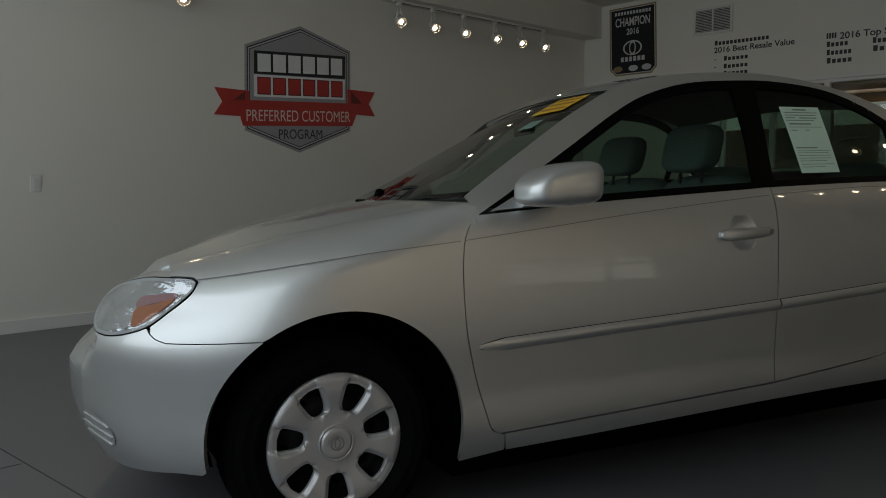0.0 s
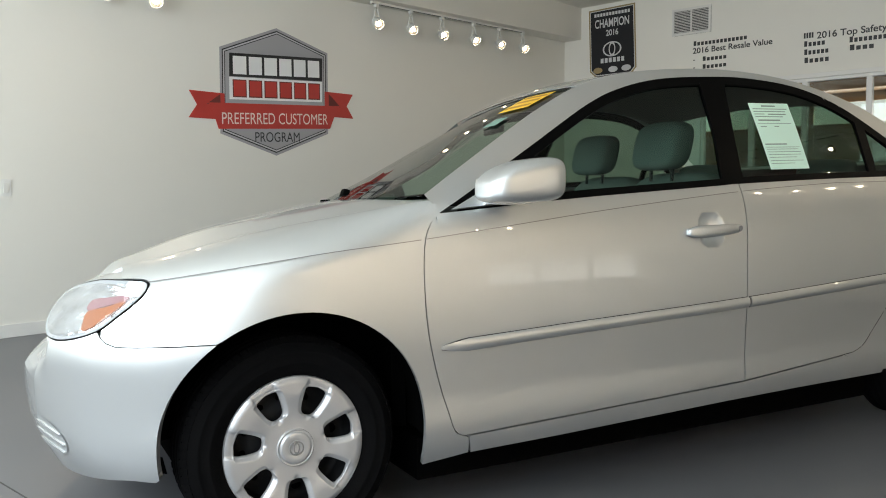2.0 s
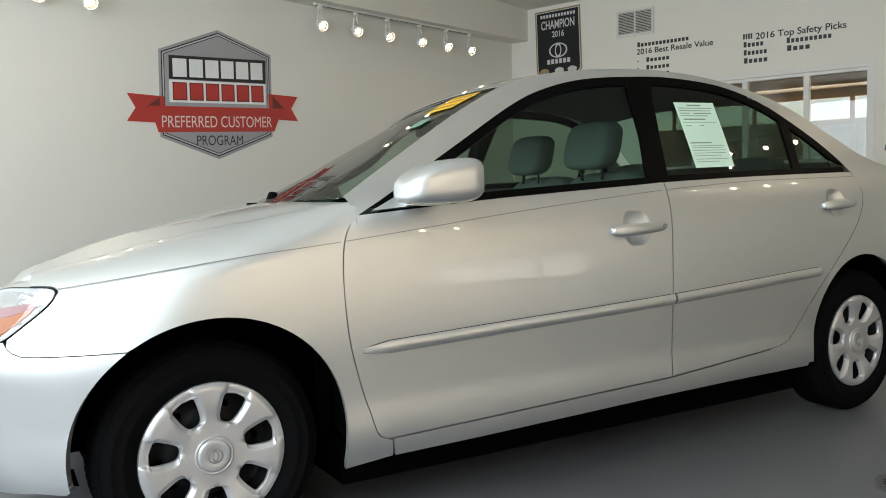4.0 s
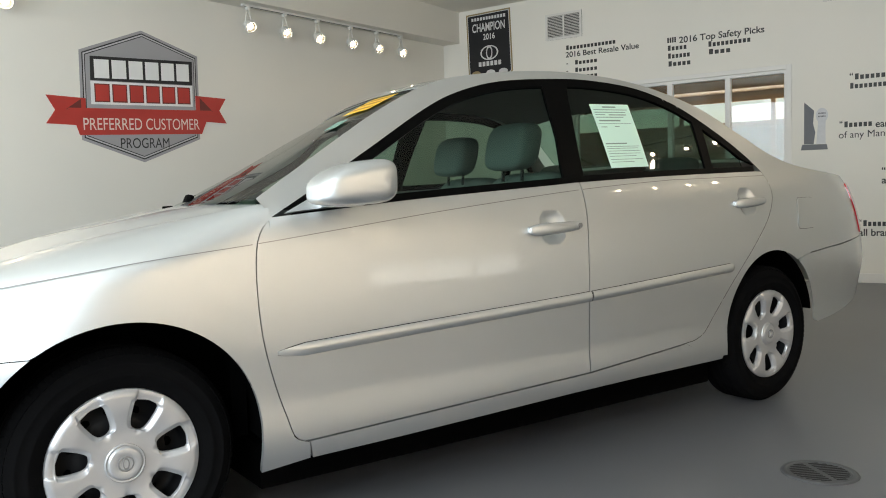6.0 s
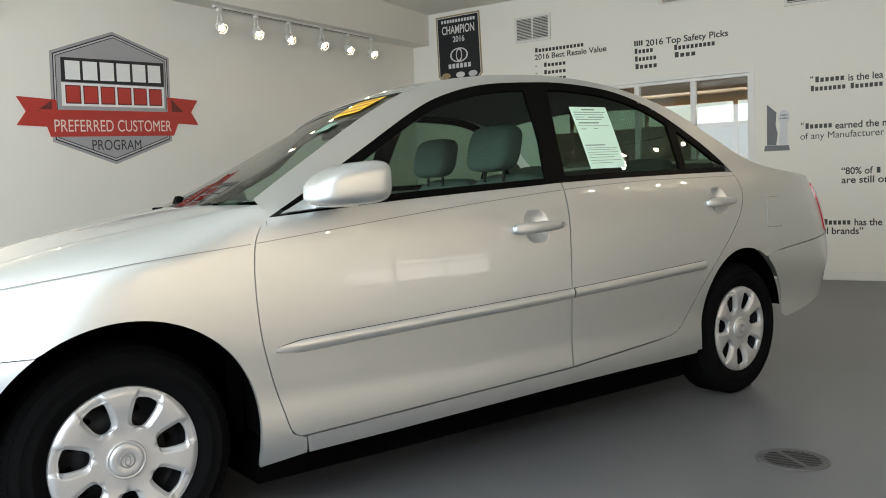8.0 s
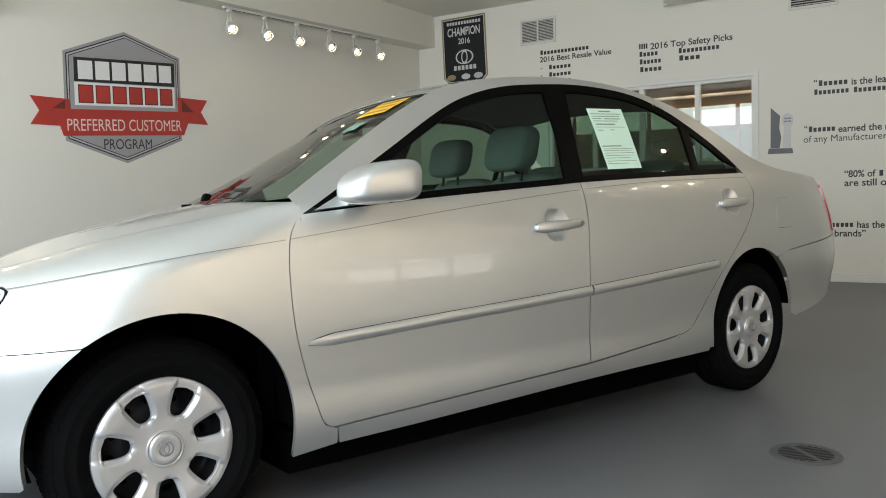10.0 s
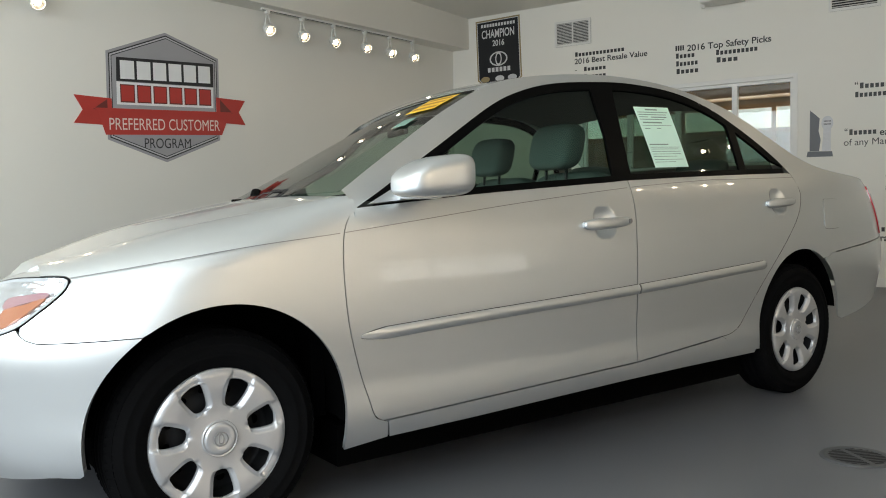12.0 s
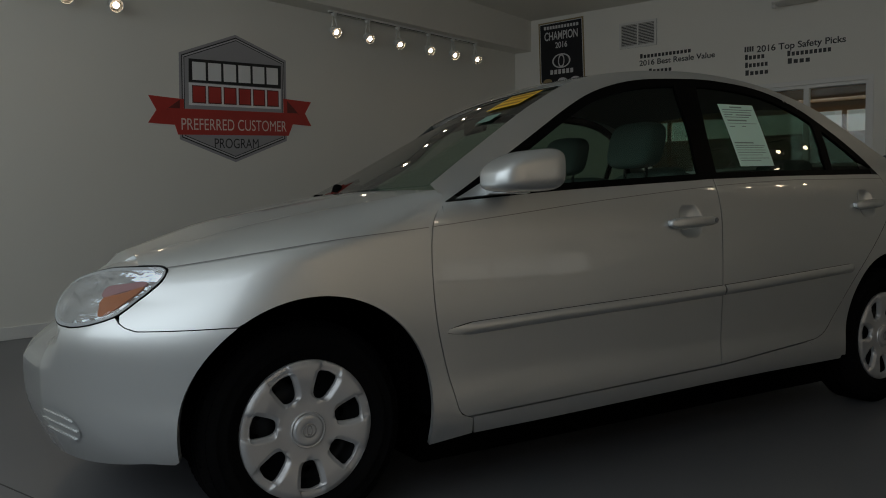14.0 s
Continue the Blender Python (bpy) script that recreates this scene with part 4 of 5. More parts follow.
# bumpers
fb = [(nose_b(x, z), z) for x, z in ARC_F if x < -1.5 and 0.25 < z < 0.590] + [(nose_b(-1.574, 0.5925), 0.5925)]
lowf = [(b, 0.172 + 0.073 * min(1.0, (b / 0.92)) ** 1.3) for b in np.linspace(fb[0][0] - 0.02, 0, 24)]
SEAM = ((-1.5735, 0.5955), (-1.608, 0.595), (-1.707, 0.591), (-1.785, 0.587), (-1.805, 0.594), (-1.815, 0.605))
upf = [(nose_b(x, z), z - 0.0012) for x, z in SEAM] + [(0.775, 0.6165), (0.66, 0.591), (0.545, 0.578), (0.455, 0.582), (0.40, 0.60), (0.2, 0.61), (0, 0.612)]
fb_poly = fb + upf + [(-b, z) for b, z in upf[:-1][::-1]] + [(-b, z) for b, z in fb[::-1]] + [(-b, z) for b, z in lowf[:-1]] + lowf[::-1]
front_bumper = panel("front_bumper", fb_poly, nose, M_PAINT, car, cell=(0.03, 0.02), flange=0.02, gap=0.0009)[0]
rb = [(tail_b(x, z), z) for x, z in [p for p in ARC_R if p[0] > 1.5 and 0.335 < p[1] < 0.638]]
lowr = [(b, 0.325 + 0.10 * min(1, (b - tail_b(1.62, 0.33)) / 0.45)) for b in np.linspace(tail_b(1.62, 0.33) + 0.02, 0, 20)]
upr = [(tail_b(x, z), z) for x, z in ((1.52, 0.6275), (1.54, 0.637), (1.56, 0.646), (1.742, 0.664), (2.004, 0.687), (2.16, 0.702))] + [(-0.3, 0.71), (0, 0.71)]
rb_poly = rb + lowr + [(-b, z) for b, z in lowr[:-1][::-1]] + [(-b, z) for b, z in rb[::-1]] + [(-b, z) for b, z in upr[:-1]] + upr[::-1]
panel("rear_bumper", rb_poly, tail, M_PAINT, car, cell=(0.03, 0.02), flange=0.004, gap=0.0008)
panel("quarter_lip", [(1.506, 0.622), (1.532, 0.603), (1.60, 0.60), (1.60, 0.672), (1.53, 0.660)], side, M_PAINT, car, cell=0.03, flange=0.0, mirror=True, lift=-0.003)
tl = [(tail_b(x, z), z) for x, z in ((2.115, 0.715), (2.095, 0.78), (2.065, 0.88), (2.055, 0.955))] + [(-0.45, 0.965), (-0.42, 0.72)]
panel("tail_lamp", tl[::-1], tail, M_REDLENS, car, "red tail lamp lens", cell=0.03, flange=0.03, mirror=True, gap=GAP, lift=0.006)
boot = [(-0.44, 0.72), (0.44, 0.72), (0.44, 0.96), (-0.44, 0.96)]
panel("boot_face", boot, tail, M_PAINT, car, cell=0.04, flange=0.02)


# bonnet, screens, roof and boot lid, each across the car
def across(fx, fz, fwd, lift, width):
    def f(x, t):
        k = 1 - t * t
        return (x - fwd(x) * k, t * width(x), fz(x) + lift(x) * k - 0.032 * ease((-1.742 - x) / 0.06) - 0.010 * t ** 6 * ease((-1.70 - x) / 0.07))
    return f


bonnet_f = across(None, TOPF, curve([-1.86, -1.7, -1.4, -0.97], [-0.03, 0.0, 0.08, 0.13]), curve([-1.86, -1.6, -1.2, -0.97], [-0.010, 0.008, 0.011, 0.006]), lambda x: half_width(x, TOPF(x) - ROUND + 0.02) - ROLL(x) + 0.003)
panel("bonnet", [(-1.765, -1), (-0.985, -1), (-0.985, 1), (-1.765, 1), (-1.80, 0.97), (-1.825, 0.86), (-1.84, 0.6), (-1.84, 0.3), (-1.84, -0.3), (-1.84, -0.6), (-1.825, -0.86), (-1.80, -0.97)], bonnet_f, M_PAINT, car, cell=(0.03, 0.06), flange=0.015, gap=0.0015)
FWD = curve([-1.02, -0.33, 0.1, 0.85, 1.05, 1.45, 1.6, 2.0, 2.15], [0.125, 0.05, 0.0, 0.0, -0.05, -0.16, -0.12, -0.10, -0.12])
CROWN = curve([-1.02, -0.7, -0.33, 0.4, 1.0, 1.45, 1.7, 2.1], [-0.015, -0.005, 0.015, 0.05, 0.045, 0.02, 0.03, 0.03])
top_f = across(None, edge_z, FWD, CROWN, lambda x: half_width(x, edge_z(x)) - 0.002)
panel("windscreen", [(-0.995, -0.985), (-0.345, -0.985), (-0.345, 0.985), (-0.995, 0.985)], top_f, M_SCREEN, car, "green-tinted windscreen", cell=(0.04, 0.06), flange=0.004, lift=-0.004)
panel("roof", [(-0.335, -1), (1.00, -1), (1.00, 1), (-0.335, 1)], top_f, M_PAINT, car, cell=(0.04, 0.06), flange=0.02)
panel("rear_screen", [(1.01, -0.93), (1.50, -0.90), (1.50, 0.90), (1.01, 0.93)], top_f, M_GLASS, car, "green-tinted rear window", cell=(0.04, 0.06), flange=0.004, lift=-0.003)
panel("boot_lid", [(1.505, -1), (2.15, -1), (2.15, 1), (1.505, 1)], top_f, M_PAINT, car, cell=(0.04, 0.06), flange=0.02)
panel("cowl", [(-1.03, -0.97), (-0.97, -0.97), (-0.97, 0.97), (-1.03, 0.97)], lambda x, t: (x - 0.13 * (1 - t * t), t * 0.72, 0.926 - 0.006 * (1 - t * t)), M_BLACK, car, "black plastic cowl under the windscreen", cell=0.05, flange=0.01)
panel("screen_band", [(-0.372, -0.98), (-0.34, -0.98), (-0.34, 0.98), (-0.372, 0.98)], top_f, M_BLACK, car, cell=0.05, flange=0, lift=-0.001)

# glass house: surrounds and panes
BAND = shrink(FRAME + [(1.30, 1.0), (-0.9, 0.9)], 0.030)[2:len(FRAME) - 2]
band_in = [p for p in BAND if -0.86 <= p[0] <= 1.25]
panel("window_frame", [*shrink(FRAME + [(1.30, 1.0), (-0.9, 0.9)], -0.006)[2:len(FRAME) - 2], *band_in[::-1]], side, M_BLACK, car, "black window surround", cell=0.03, flange=0.012, mirror=True, lift=-0.003)
strip = seg(BELT, -0.93, 1.33)
panel("belt_strip", [*[(x, z - 0.002) for x, z in strip], *[(x, z + 0.003 + 0.017 * ease((x + 0.76) / 0.08)) for x, z in strip[::-1]]], side, M_BLACK, car, "black rubber belt strip", cell=0.03, flange=0.012, mirror=True, lift=0.001)
hi = lambda x: next((a[1] + (b[1] - a[1]) * (x - a[0]) / (b[0] - a[0] + 1e-9) for a, b in zip(band_in, band_in[1:]) if a[0] <= x <= b[0]), 1.3)
pil = [(0.165, belt_z(0.165)), (0.268, belt_z(0.268)), (0.30, 1.15), (0.352, hi(0.352) + 0.008), (0.228, hi(0.228) + 0.008), (0.205, 1.15)]
panel("door_pillar", pil, side, M_BLACK, car, "gloss black door pillar", cell=0.03, flange=0.012, mirror=True, lift=-0.002)
div = [(0.975, belt_z(0.975)), (1.022, belt_z(1.02)), (1.050, hi(1.05) + 0.008), (1.002, hi(1.0) + 0.008)]
panel("window_divider", div, side, M_BLACK, car, cell=0.03, flange=0.01, mirror=True, lift=-0.002)
sail = [(-0.925, 0.9125), (-0.80, belt_z(-0.80) + 0.005), (-0.66, belt_z(-0.66) + 0.010), (-0.69, 1.00), (-0.722, 1.014), (-0.79, 0.973)]
panel("mirror_sail", sail, side, M_PAINT, car, cell=0.03, flange=0.01, mirror=True, lift=0.005)


def pane(a, b, name, label):
    low = [(x, belt_z(x) + 0.004) for x in np.linspace(a, b, 16)]
    up = [p for p in band_in if a <= p[0] <= b]
    panel(name, [*low, *[(x, z + 0.008) for x, z in up[::-1]]], side, M_GLASS if a < 0 else M_GLASSR, car, label, cell=0.05, flange=0.004, mirror=True, lift=-0.010)


pane(-0.84, 0.24, "front_window", "green-tinted side window")
pane(0.24, 1.01, "rear_window", "green-tinted side window")
pane(1.01, 1.24, "quarter_window", "small fixed quarter window")

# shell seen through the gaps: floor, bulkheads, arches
# Pan, rear floor and tray hang low to block light under the car.
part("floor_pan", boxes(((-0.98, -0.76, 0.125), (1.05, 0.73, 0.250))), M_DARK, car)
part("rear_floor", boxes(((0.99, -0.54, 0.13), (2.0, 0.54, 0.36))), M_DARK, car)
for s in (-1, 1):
    # Added boxes that darken the gap ahead of each rear tyre.
    part("rear_shade_block", boxes(((0.96, min(s * 0.70, s * 0.46), 0.12), (1.14, max(s * 0.70, s * 0.46), 0.27)), bevel=0.02), M_DARK, car)
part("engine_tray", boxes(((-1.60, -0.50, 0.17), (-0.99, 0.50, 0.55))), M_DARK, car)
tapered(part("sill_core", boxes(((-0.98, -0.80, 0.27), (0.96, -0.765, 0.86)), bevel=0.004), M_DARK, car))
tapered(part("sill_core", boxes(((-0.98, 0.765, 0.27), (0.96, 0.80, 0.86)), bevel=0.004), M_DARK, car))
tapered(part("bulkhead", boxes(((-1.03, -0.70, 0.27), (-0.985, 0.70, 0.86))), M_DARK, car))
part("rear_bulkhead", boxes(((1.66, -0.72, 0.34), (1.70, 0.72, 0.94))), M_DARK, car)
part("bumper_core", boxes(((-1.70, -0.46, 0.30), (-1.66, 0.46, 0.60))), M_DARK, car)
for x in (-1.36, 1.33):
    for s in (-1, 1):
        bm = bmesh.new()
        arc = np.linspace(radians(-8 if x < 0 else 8), radians(188), 29)
        spot = lambda a, r: (x + r * math.cos(a), 0.33 + (r - 0.008) * math.sin(a))
        rows_ = []
        for a in arc:
            px, pz = spot(a, 0.372)
            w = min(0.84, half_width(px, pz) - 0.05)
            rows_.append([bm.verts.new((px, s * y, pz)) for y in (0.52, w)])
        for p, q in zip(rows_, rows_[1:]):
            bm.faces.new((p[0], q[0], q[1], p[1]))
        bm.faces.new([bm.verts.new((spot(a, 0.378)[0], s * 0.53, spot(a, 0.378)[1])) for a in arc])
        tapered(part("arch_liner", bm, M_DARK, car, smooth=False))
# trims
ml = curve([-0.975, -0.589, 0.191, 1.03], [0.537, 0.553, 0.582, 0.626])


def moulding(x, z):
    k = max(0.0, 1 - ((z - ml(x)) / 0.021) ** 2)
    k *= ease((x + 0.985) / 0.10) * ease((1.038 - x) / 0.04)
    return (x, -half_width(x, z) - 0.014 * k ** 0.6 - 0.001, z)


for name, a, b in (("front_moulding", -0.976, 0.2005), ("rear_moulding", 0.2085, 1.030)):
    tip = lambda x: min(1.0, (max(0.0, (x - a) if a < 0 else 1.0) / 0.09 + 0.12) ** 0.6, (max(0.0, (b - x) if b > 1 else 1.0) / 0.03 + 0.2) ** 0.6)
    xs = np.linspace(a, b, 60)
    lo, up = [(x, ml(x) - 0.018 * tip(x)) for x in xs], [(x, ml(x) + 0.018 * tip(x)) for x in xs]
    panel(name, [*lo, *up[::-1]], moulding, M_PAINT, car, "body-coloured side moulding", cell=(0.04, 0.005), flange=0.004, mirror=True)
    # Dark sheet under the moulding, standing in for its thin shadow line.
    panel("moulding_shade", [*[(x, z - 0.0012) for x, z in lo], *[(x, z + 0.0005) for x, z in up[::-1]]], side, M_STEEL, car, "dark line put in for the shade round the moulding", cell=0.05, flange=0, mirror=True, lift=0.0010)
PIN = spline([(-1.70, 0.747), (-1.55, 0.772), (-1.38, 0.797), (-1.246, 0.813), (-1.02, 0.834), (-0.75, 0.863), (-0.34, 0.907), (0.233, 0.957), (0.70, 0.984), (0.825, 0.987), (1.352, 0.998)], 0.008)
for a, b, fn in ((-1.70, -1.0225, front_side), (-1.0155, 0.218, side), (0.228, 1.345, side)):
    q = seg(PIN, a, b)
    panel("pinstripe", [*[(x, z - 0.0012) for x, z in q], *[(x, z + 0.0012) for x, z in q[::-1]]], fn, M_MARK, car, "thin grey pinstripe", cell=0.06, flange=0, mirror=True, lift=0.0012)


def handle(x, z, w, door_pair):
    """A pull handle over an oval recess."""
    for s, door in zip((-1, 1), door_pair):
        y = half_width(x, z)
        bm = bmesh.new()
        bmesh.ops.create_uvsphere(bm, u_segments=32, v_segments=20, radius=1.0)
        bmesh.ops.rotate(bm, matrix=Matrix.Rotation(radians(90), 3, "Y"), verts=bm.verts)
        for v in bm.verts:
            q = [math.copysign(abs(c) ** e, c) for c, e in zip(v.co, (0.45, 0.75, 0.75))]
            v.co = (x + q[0] * w / 2, s * (y + 0.026 - 0.012 * q[0] * q[0]) + q[1] * 0.0125, z - 0.002 + q[2] * (0.019 - 0.003 * q[0]) + 0.005 * q[0])
        for k, dz in ((1, 0.0), (-1, -0.006)):
            e = x + k * (w / 2 - 0.02)
            box(bm, (e - 0.012, min(s * (y - 0.01), s * (y + 0.016)), z + dz - 0.010), (e + 0.012, max(s * (y - 0.01), s * (y + 0.016)), z + dz + 0.010), 0.003)
        if w > 0.22:
            lock = part("lock_cylinder", tube(bmesh.new(), (x + w / 2 - 0.028, s * (y + 0.02), z + 0.003), (x + w / 2 - 0.028, s * (y + 0.034), z + 0.003), 0.0085, seg=20), M_MARK, door, "grey key lock")
            tapered(lock)
        tapered(part("door_handle", bm, M_PAINT, door, "silver pull handle", smooth=True))


handle(0.05, 0.832, 0.245, front_doors)
handle(1.165, 0.889, 0.21, rear_doors)
fuel = spline([(1.527, 0.892), (1.56, 0.897), (1.635, 0.897), (1.655, 0.885), (1.648, 0.82), (1.635, 0.768), (1.61, 0.760), (1.53, 0.759), (1.508, 0.772), (1.512, 0.83)], 0.01, True)
panel("fuel_flap_gap", fuel, side, M_STEEL, car, cell=0.03, flange=0, lift=0.0008)
panel("fuel_flap", shrink(fuel, 0.0016), side, M_PAINT, car, "silver fuel filler flap", cell=0.03, flange=0.004, lift=0.003)


# headlamps

def lamp_face(b, z):
    """The nose, swelling a little to meet the wing."""
    x, y, z = nose(b, z)
    q = min(max((z - TOPF(x) + ROUND) / ROUND, 0.0), 0.95)
    return (x, y + ROLL(x) * (1 - math.sqrt(1 - q * q)) * -0.25 * math.sin(b), z)


for s in (1, -1):
    hl = new("headlamp")
    hl.parent = car
    hl["label"] = "clear headlamp with an amber indicator"
    hl.scale = (1, s, 1)
    hl.location.x = 0.0 if s > 0 else 0.18
    hl.location.z = 0.0 if s > 0 else -0.125
    panel("lamp_seal", shrink(LAMP, -0.0012), lamp_face, M_BLACK, hl, cell=0.03, flange=0.008, lift=0.001)
    panel("lamp_edge", shrink(LAMP, 0.0025), lamp_face, M_RIMW, hl, "pale lamp edge", cell=0.03, flange=0.002, lift=0.0025)
    panel("lamp_bowl", shrink(LAMP, 0.011), lamp_face, M_FACET, hl, "bright faceted reflector", cell=0.02, flange=0, lift=0.003)
    panel("indicator", spline([(0.700, 0.614), (0.765, 0.637), (0.828, 0.690), (0.74, 0.673), (0.655, 0.657), (0.672, 0.634)], 0.01, True), lamp_face, M_AMBER, hl, "amber indicator lens", cell=0.02, flange=0.003, lift=0.006)
    panel("reflector_strip", spline([(0.650, 0.660), (0.74, 0.676), (0.828, 0.693), (0.815, 0.704), (0.72, 0.696), (0.632, 0.684)], 0.01, True), lamp_face, M_PINK, hl, "pink side reflector", cell=0.02, flange=0.003, lift=0.006)
    panel("lamp_lens", shrink(LAMP, 0.003), lamp_face, M_LENS, hl, "clear lens", cell=0.03, flange=0, lift=0.008)
# bumper corner ribs, lip and grille
for s in (1, -1):
    oval = [(0.43 + 0.165 * math.cos(a), 0.302 + 0.046 * math.sin(a)) for a in np.linspace(0, 2 * math.pi, 30, endpoint=False)]
    o = panel("fog_blank", oval, nose, M_PAINT, front_bumper, "ribbed blanking insert", cell=0.03, flange=0, lift=0.002)[0]
    o.scale, o.location.x = (1, s, 1), 0.0 if s > 0 else 0.12
    for k in (-1, 0, 1):
        rib = [(0.43 + 0.15 * math.cos(a) * (1 - 0.15 * abs(k)), 0.302 + 0.025 * k + 0.0060 * math.sin(a)) for a in np.linspace(0, 2 * math.pi, 20, endpoint=False)]
        o = panel("rib", rib, nose, M_PAINT, front_bumper, cell=0.03, flange=0.006, lift=0.0065)[0]
        o.scale, o.location.x = (1, s, 1), 0.0 if s > 0 else 0.12
panel("grille_surround", [(-0.86, 0.690), (0.20, 0.690), (0.20, 0.735), (-0.86, 0.735)], nose, M_PAINT, car, cell=0.03, flange=0.02)
lamp_top = curve([0.345, 0.39, 0.545, 0.69, 0.81], [0.690, 0.706, 0.733, 0.741, 0.744])


def shelf(b, v):
    """The bonnet's edge, running back from the top of the lamp."""
    p = lamp_face(b, lamp_top(b) + 0.001)
    return (p[0] + 0.13 * v, p[1], p[2] + 0.040 * v + 0.004 * math.sin(min(v * 6, math.pi / 2)))


panel("bonnet_edge", [(0.40, 0.0), (0.70, 0.0), (0.70, 0.5), (0.68, 0.8), (0.60, 1.0), (0.40, 1.0)], shelf, M_PAINT, car, cell=(0.03, 0.06), flange=0.0, mirror=True)
panel("grille", [(-0.37, 0.612), (0.20, 0.612), (0.20, 0.690), (-0.36, 0.690)], nose, M_BLACK, car, "dark slatted grille", cell=0.04, flange=0.02, lift=-0.01)
for k in range(4):
    panel("grille_slat", [(-0.33, 0.625 + 0.018 * k), (0.18, 0.625 + 0.018 * k), (0.18, 0.631 + 0.018 * k), (-0.33, 0.631 + 0.018 * k)], nose, M_CHROME, car, "bright grille slat", cell=0.05, flange=0.008, lift=0.0)
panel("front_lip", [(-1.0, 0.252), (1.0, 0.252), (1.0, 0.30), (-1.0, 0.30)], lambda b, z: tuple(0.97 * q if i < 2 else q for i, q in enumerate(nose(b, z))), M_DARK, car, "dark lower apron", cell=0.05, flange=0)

# door mirrors
for s in (-1, 1):
    mir = new("door_mirror")
    mir.parent = car
    bm = bmesh.new()
    bmesh.ops.create_uvsphere(bm, u_segments=40, v_segments=24, radius=1.0)
    for v in bm.verts:
        x, y, z = v.co
        sq = lambda q, p: math.copysign(abs(q) ** p, q)
        X, Yv, Z = sq(x, 0.46), sq(y, 0.58), sq(z, 0.50)
        slim = 0.80 + 0.20 * (X + 1) / 2
        if X < 0:                        # the leading face slopes down to a low tip
            Z = Z * (1 - 0.34 * X * X) - 0.26 * X * X
        v.co = (-0.792 + 0.116 * X, s * (1.0 + 0.088 * Yv * slim), 0.987 + 0.064 * Z * slim + 0.010 * X)
    shell = part("shell", bm, M_PAINT, mir, "silver mirror shell", smooth=True)
    tapered(shell)
    tapered(part("stalk", boxes(((-0.815, min(s * 0.85, s * 0.96), 0.925), (-0.72, max(s * 0.85, s * 0.96), 0.965)), bevel=0.012), M_PAINT, mir))
    tapered(part("mirror_glass", boxes(((-0.69, min(s * 0.965, s * 1.045), 0.962), (-0.682, max(s * 0.965, s * 1.045), 1.025)), bevel=0.001), M_CHROME, mir, "mirror glass"))

# wipers and washer nozzles
wip = new("wiper")
wip.parent = car
tapered(part("wiper_arm", tube(tube(bmesh.new(), (-1.055, -0.10, 0.968), (-0.93, 0.16, 1.005), 0.008, seg=8), (-1.075, -0.14, 0.925), (-1.055, -0.10, 0.972), 0.018, seg=10), M_BLACK, wip))
tapered(part("wiper_blade", tube(bmesh.new(), (-1.02, -0.36, 0.962), (-0.97, 0.30, 0.985), 0.008, seg=6), M_BLACK, wip))
tapered(part("blade_holder", boxes(((-1.03, -0.16, 0.960), (-0.985, 0.02, 0.980)), bevel=0.005), M_BLACK, wip))
for x, y in ((-1.125, -0.12), (-1.09, 0.16)):
    tapered(part("washer_nozzle", boxes(((x - 0.016, y - 0.012, 0.895), (x + 0.016, y + 0.012, 0.948)), bevel=0.004), M_BLACK, car))


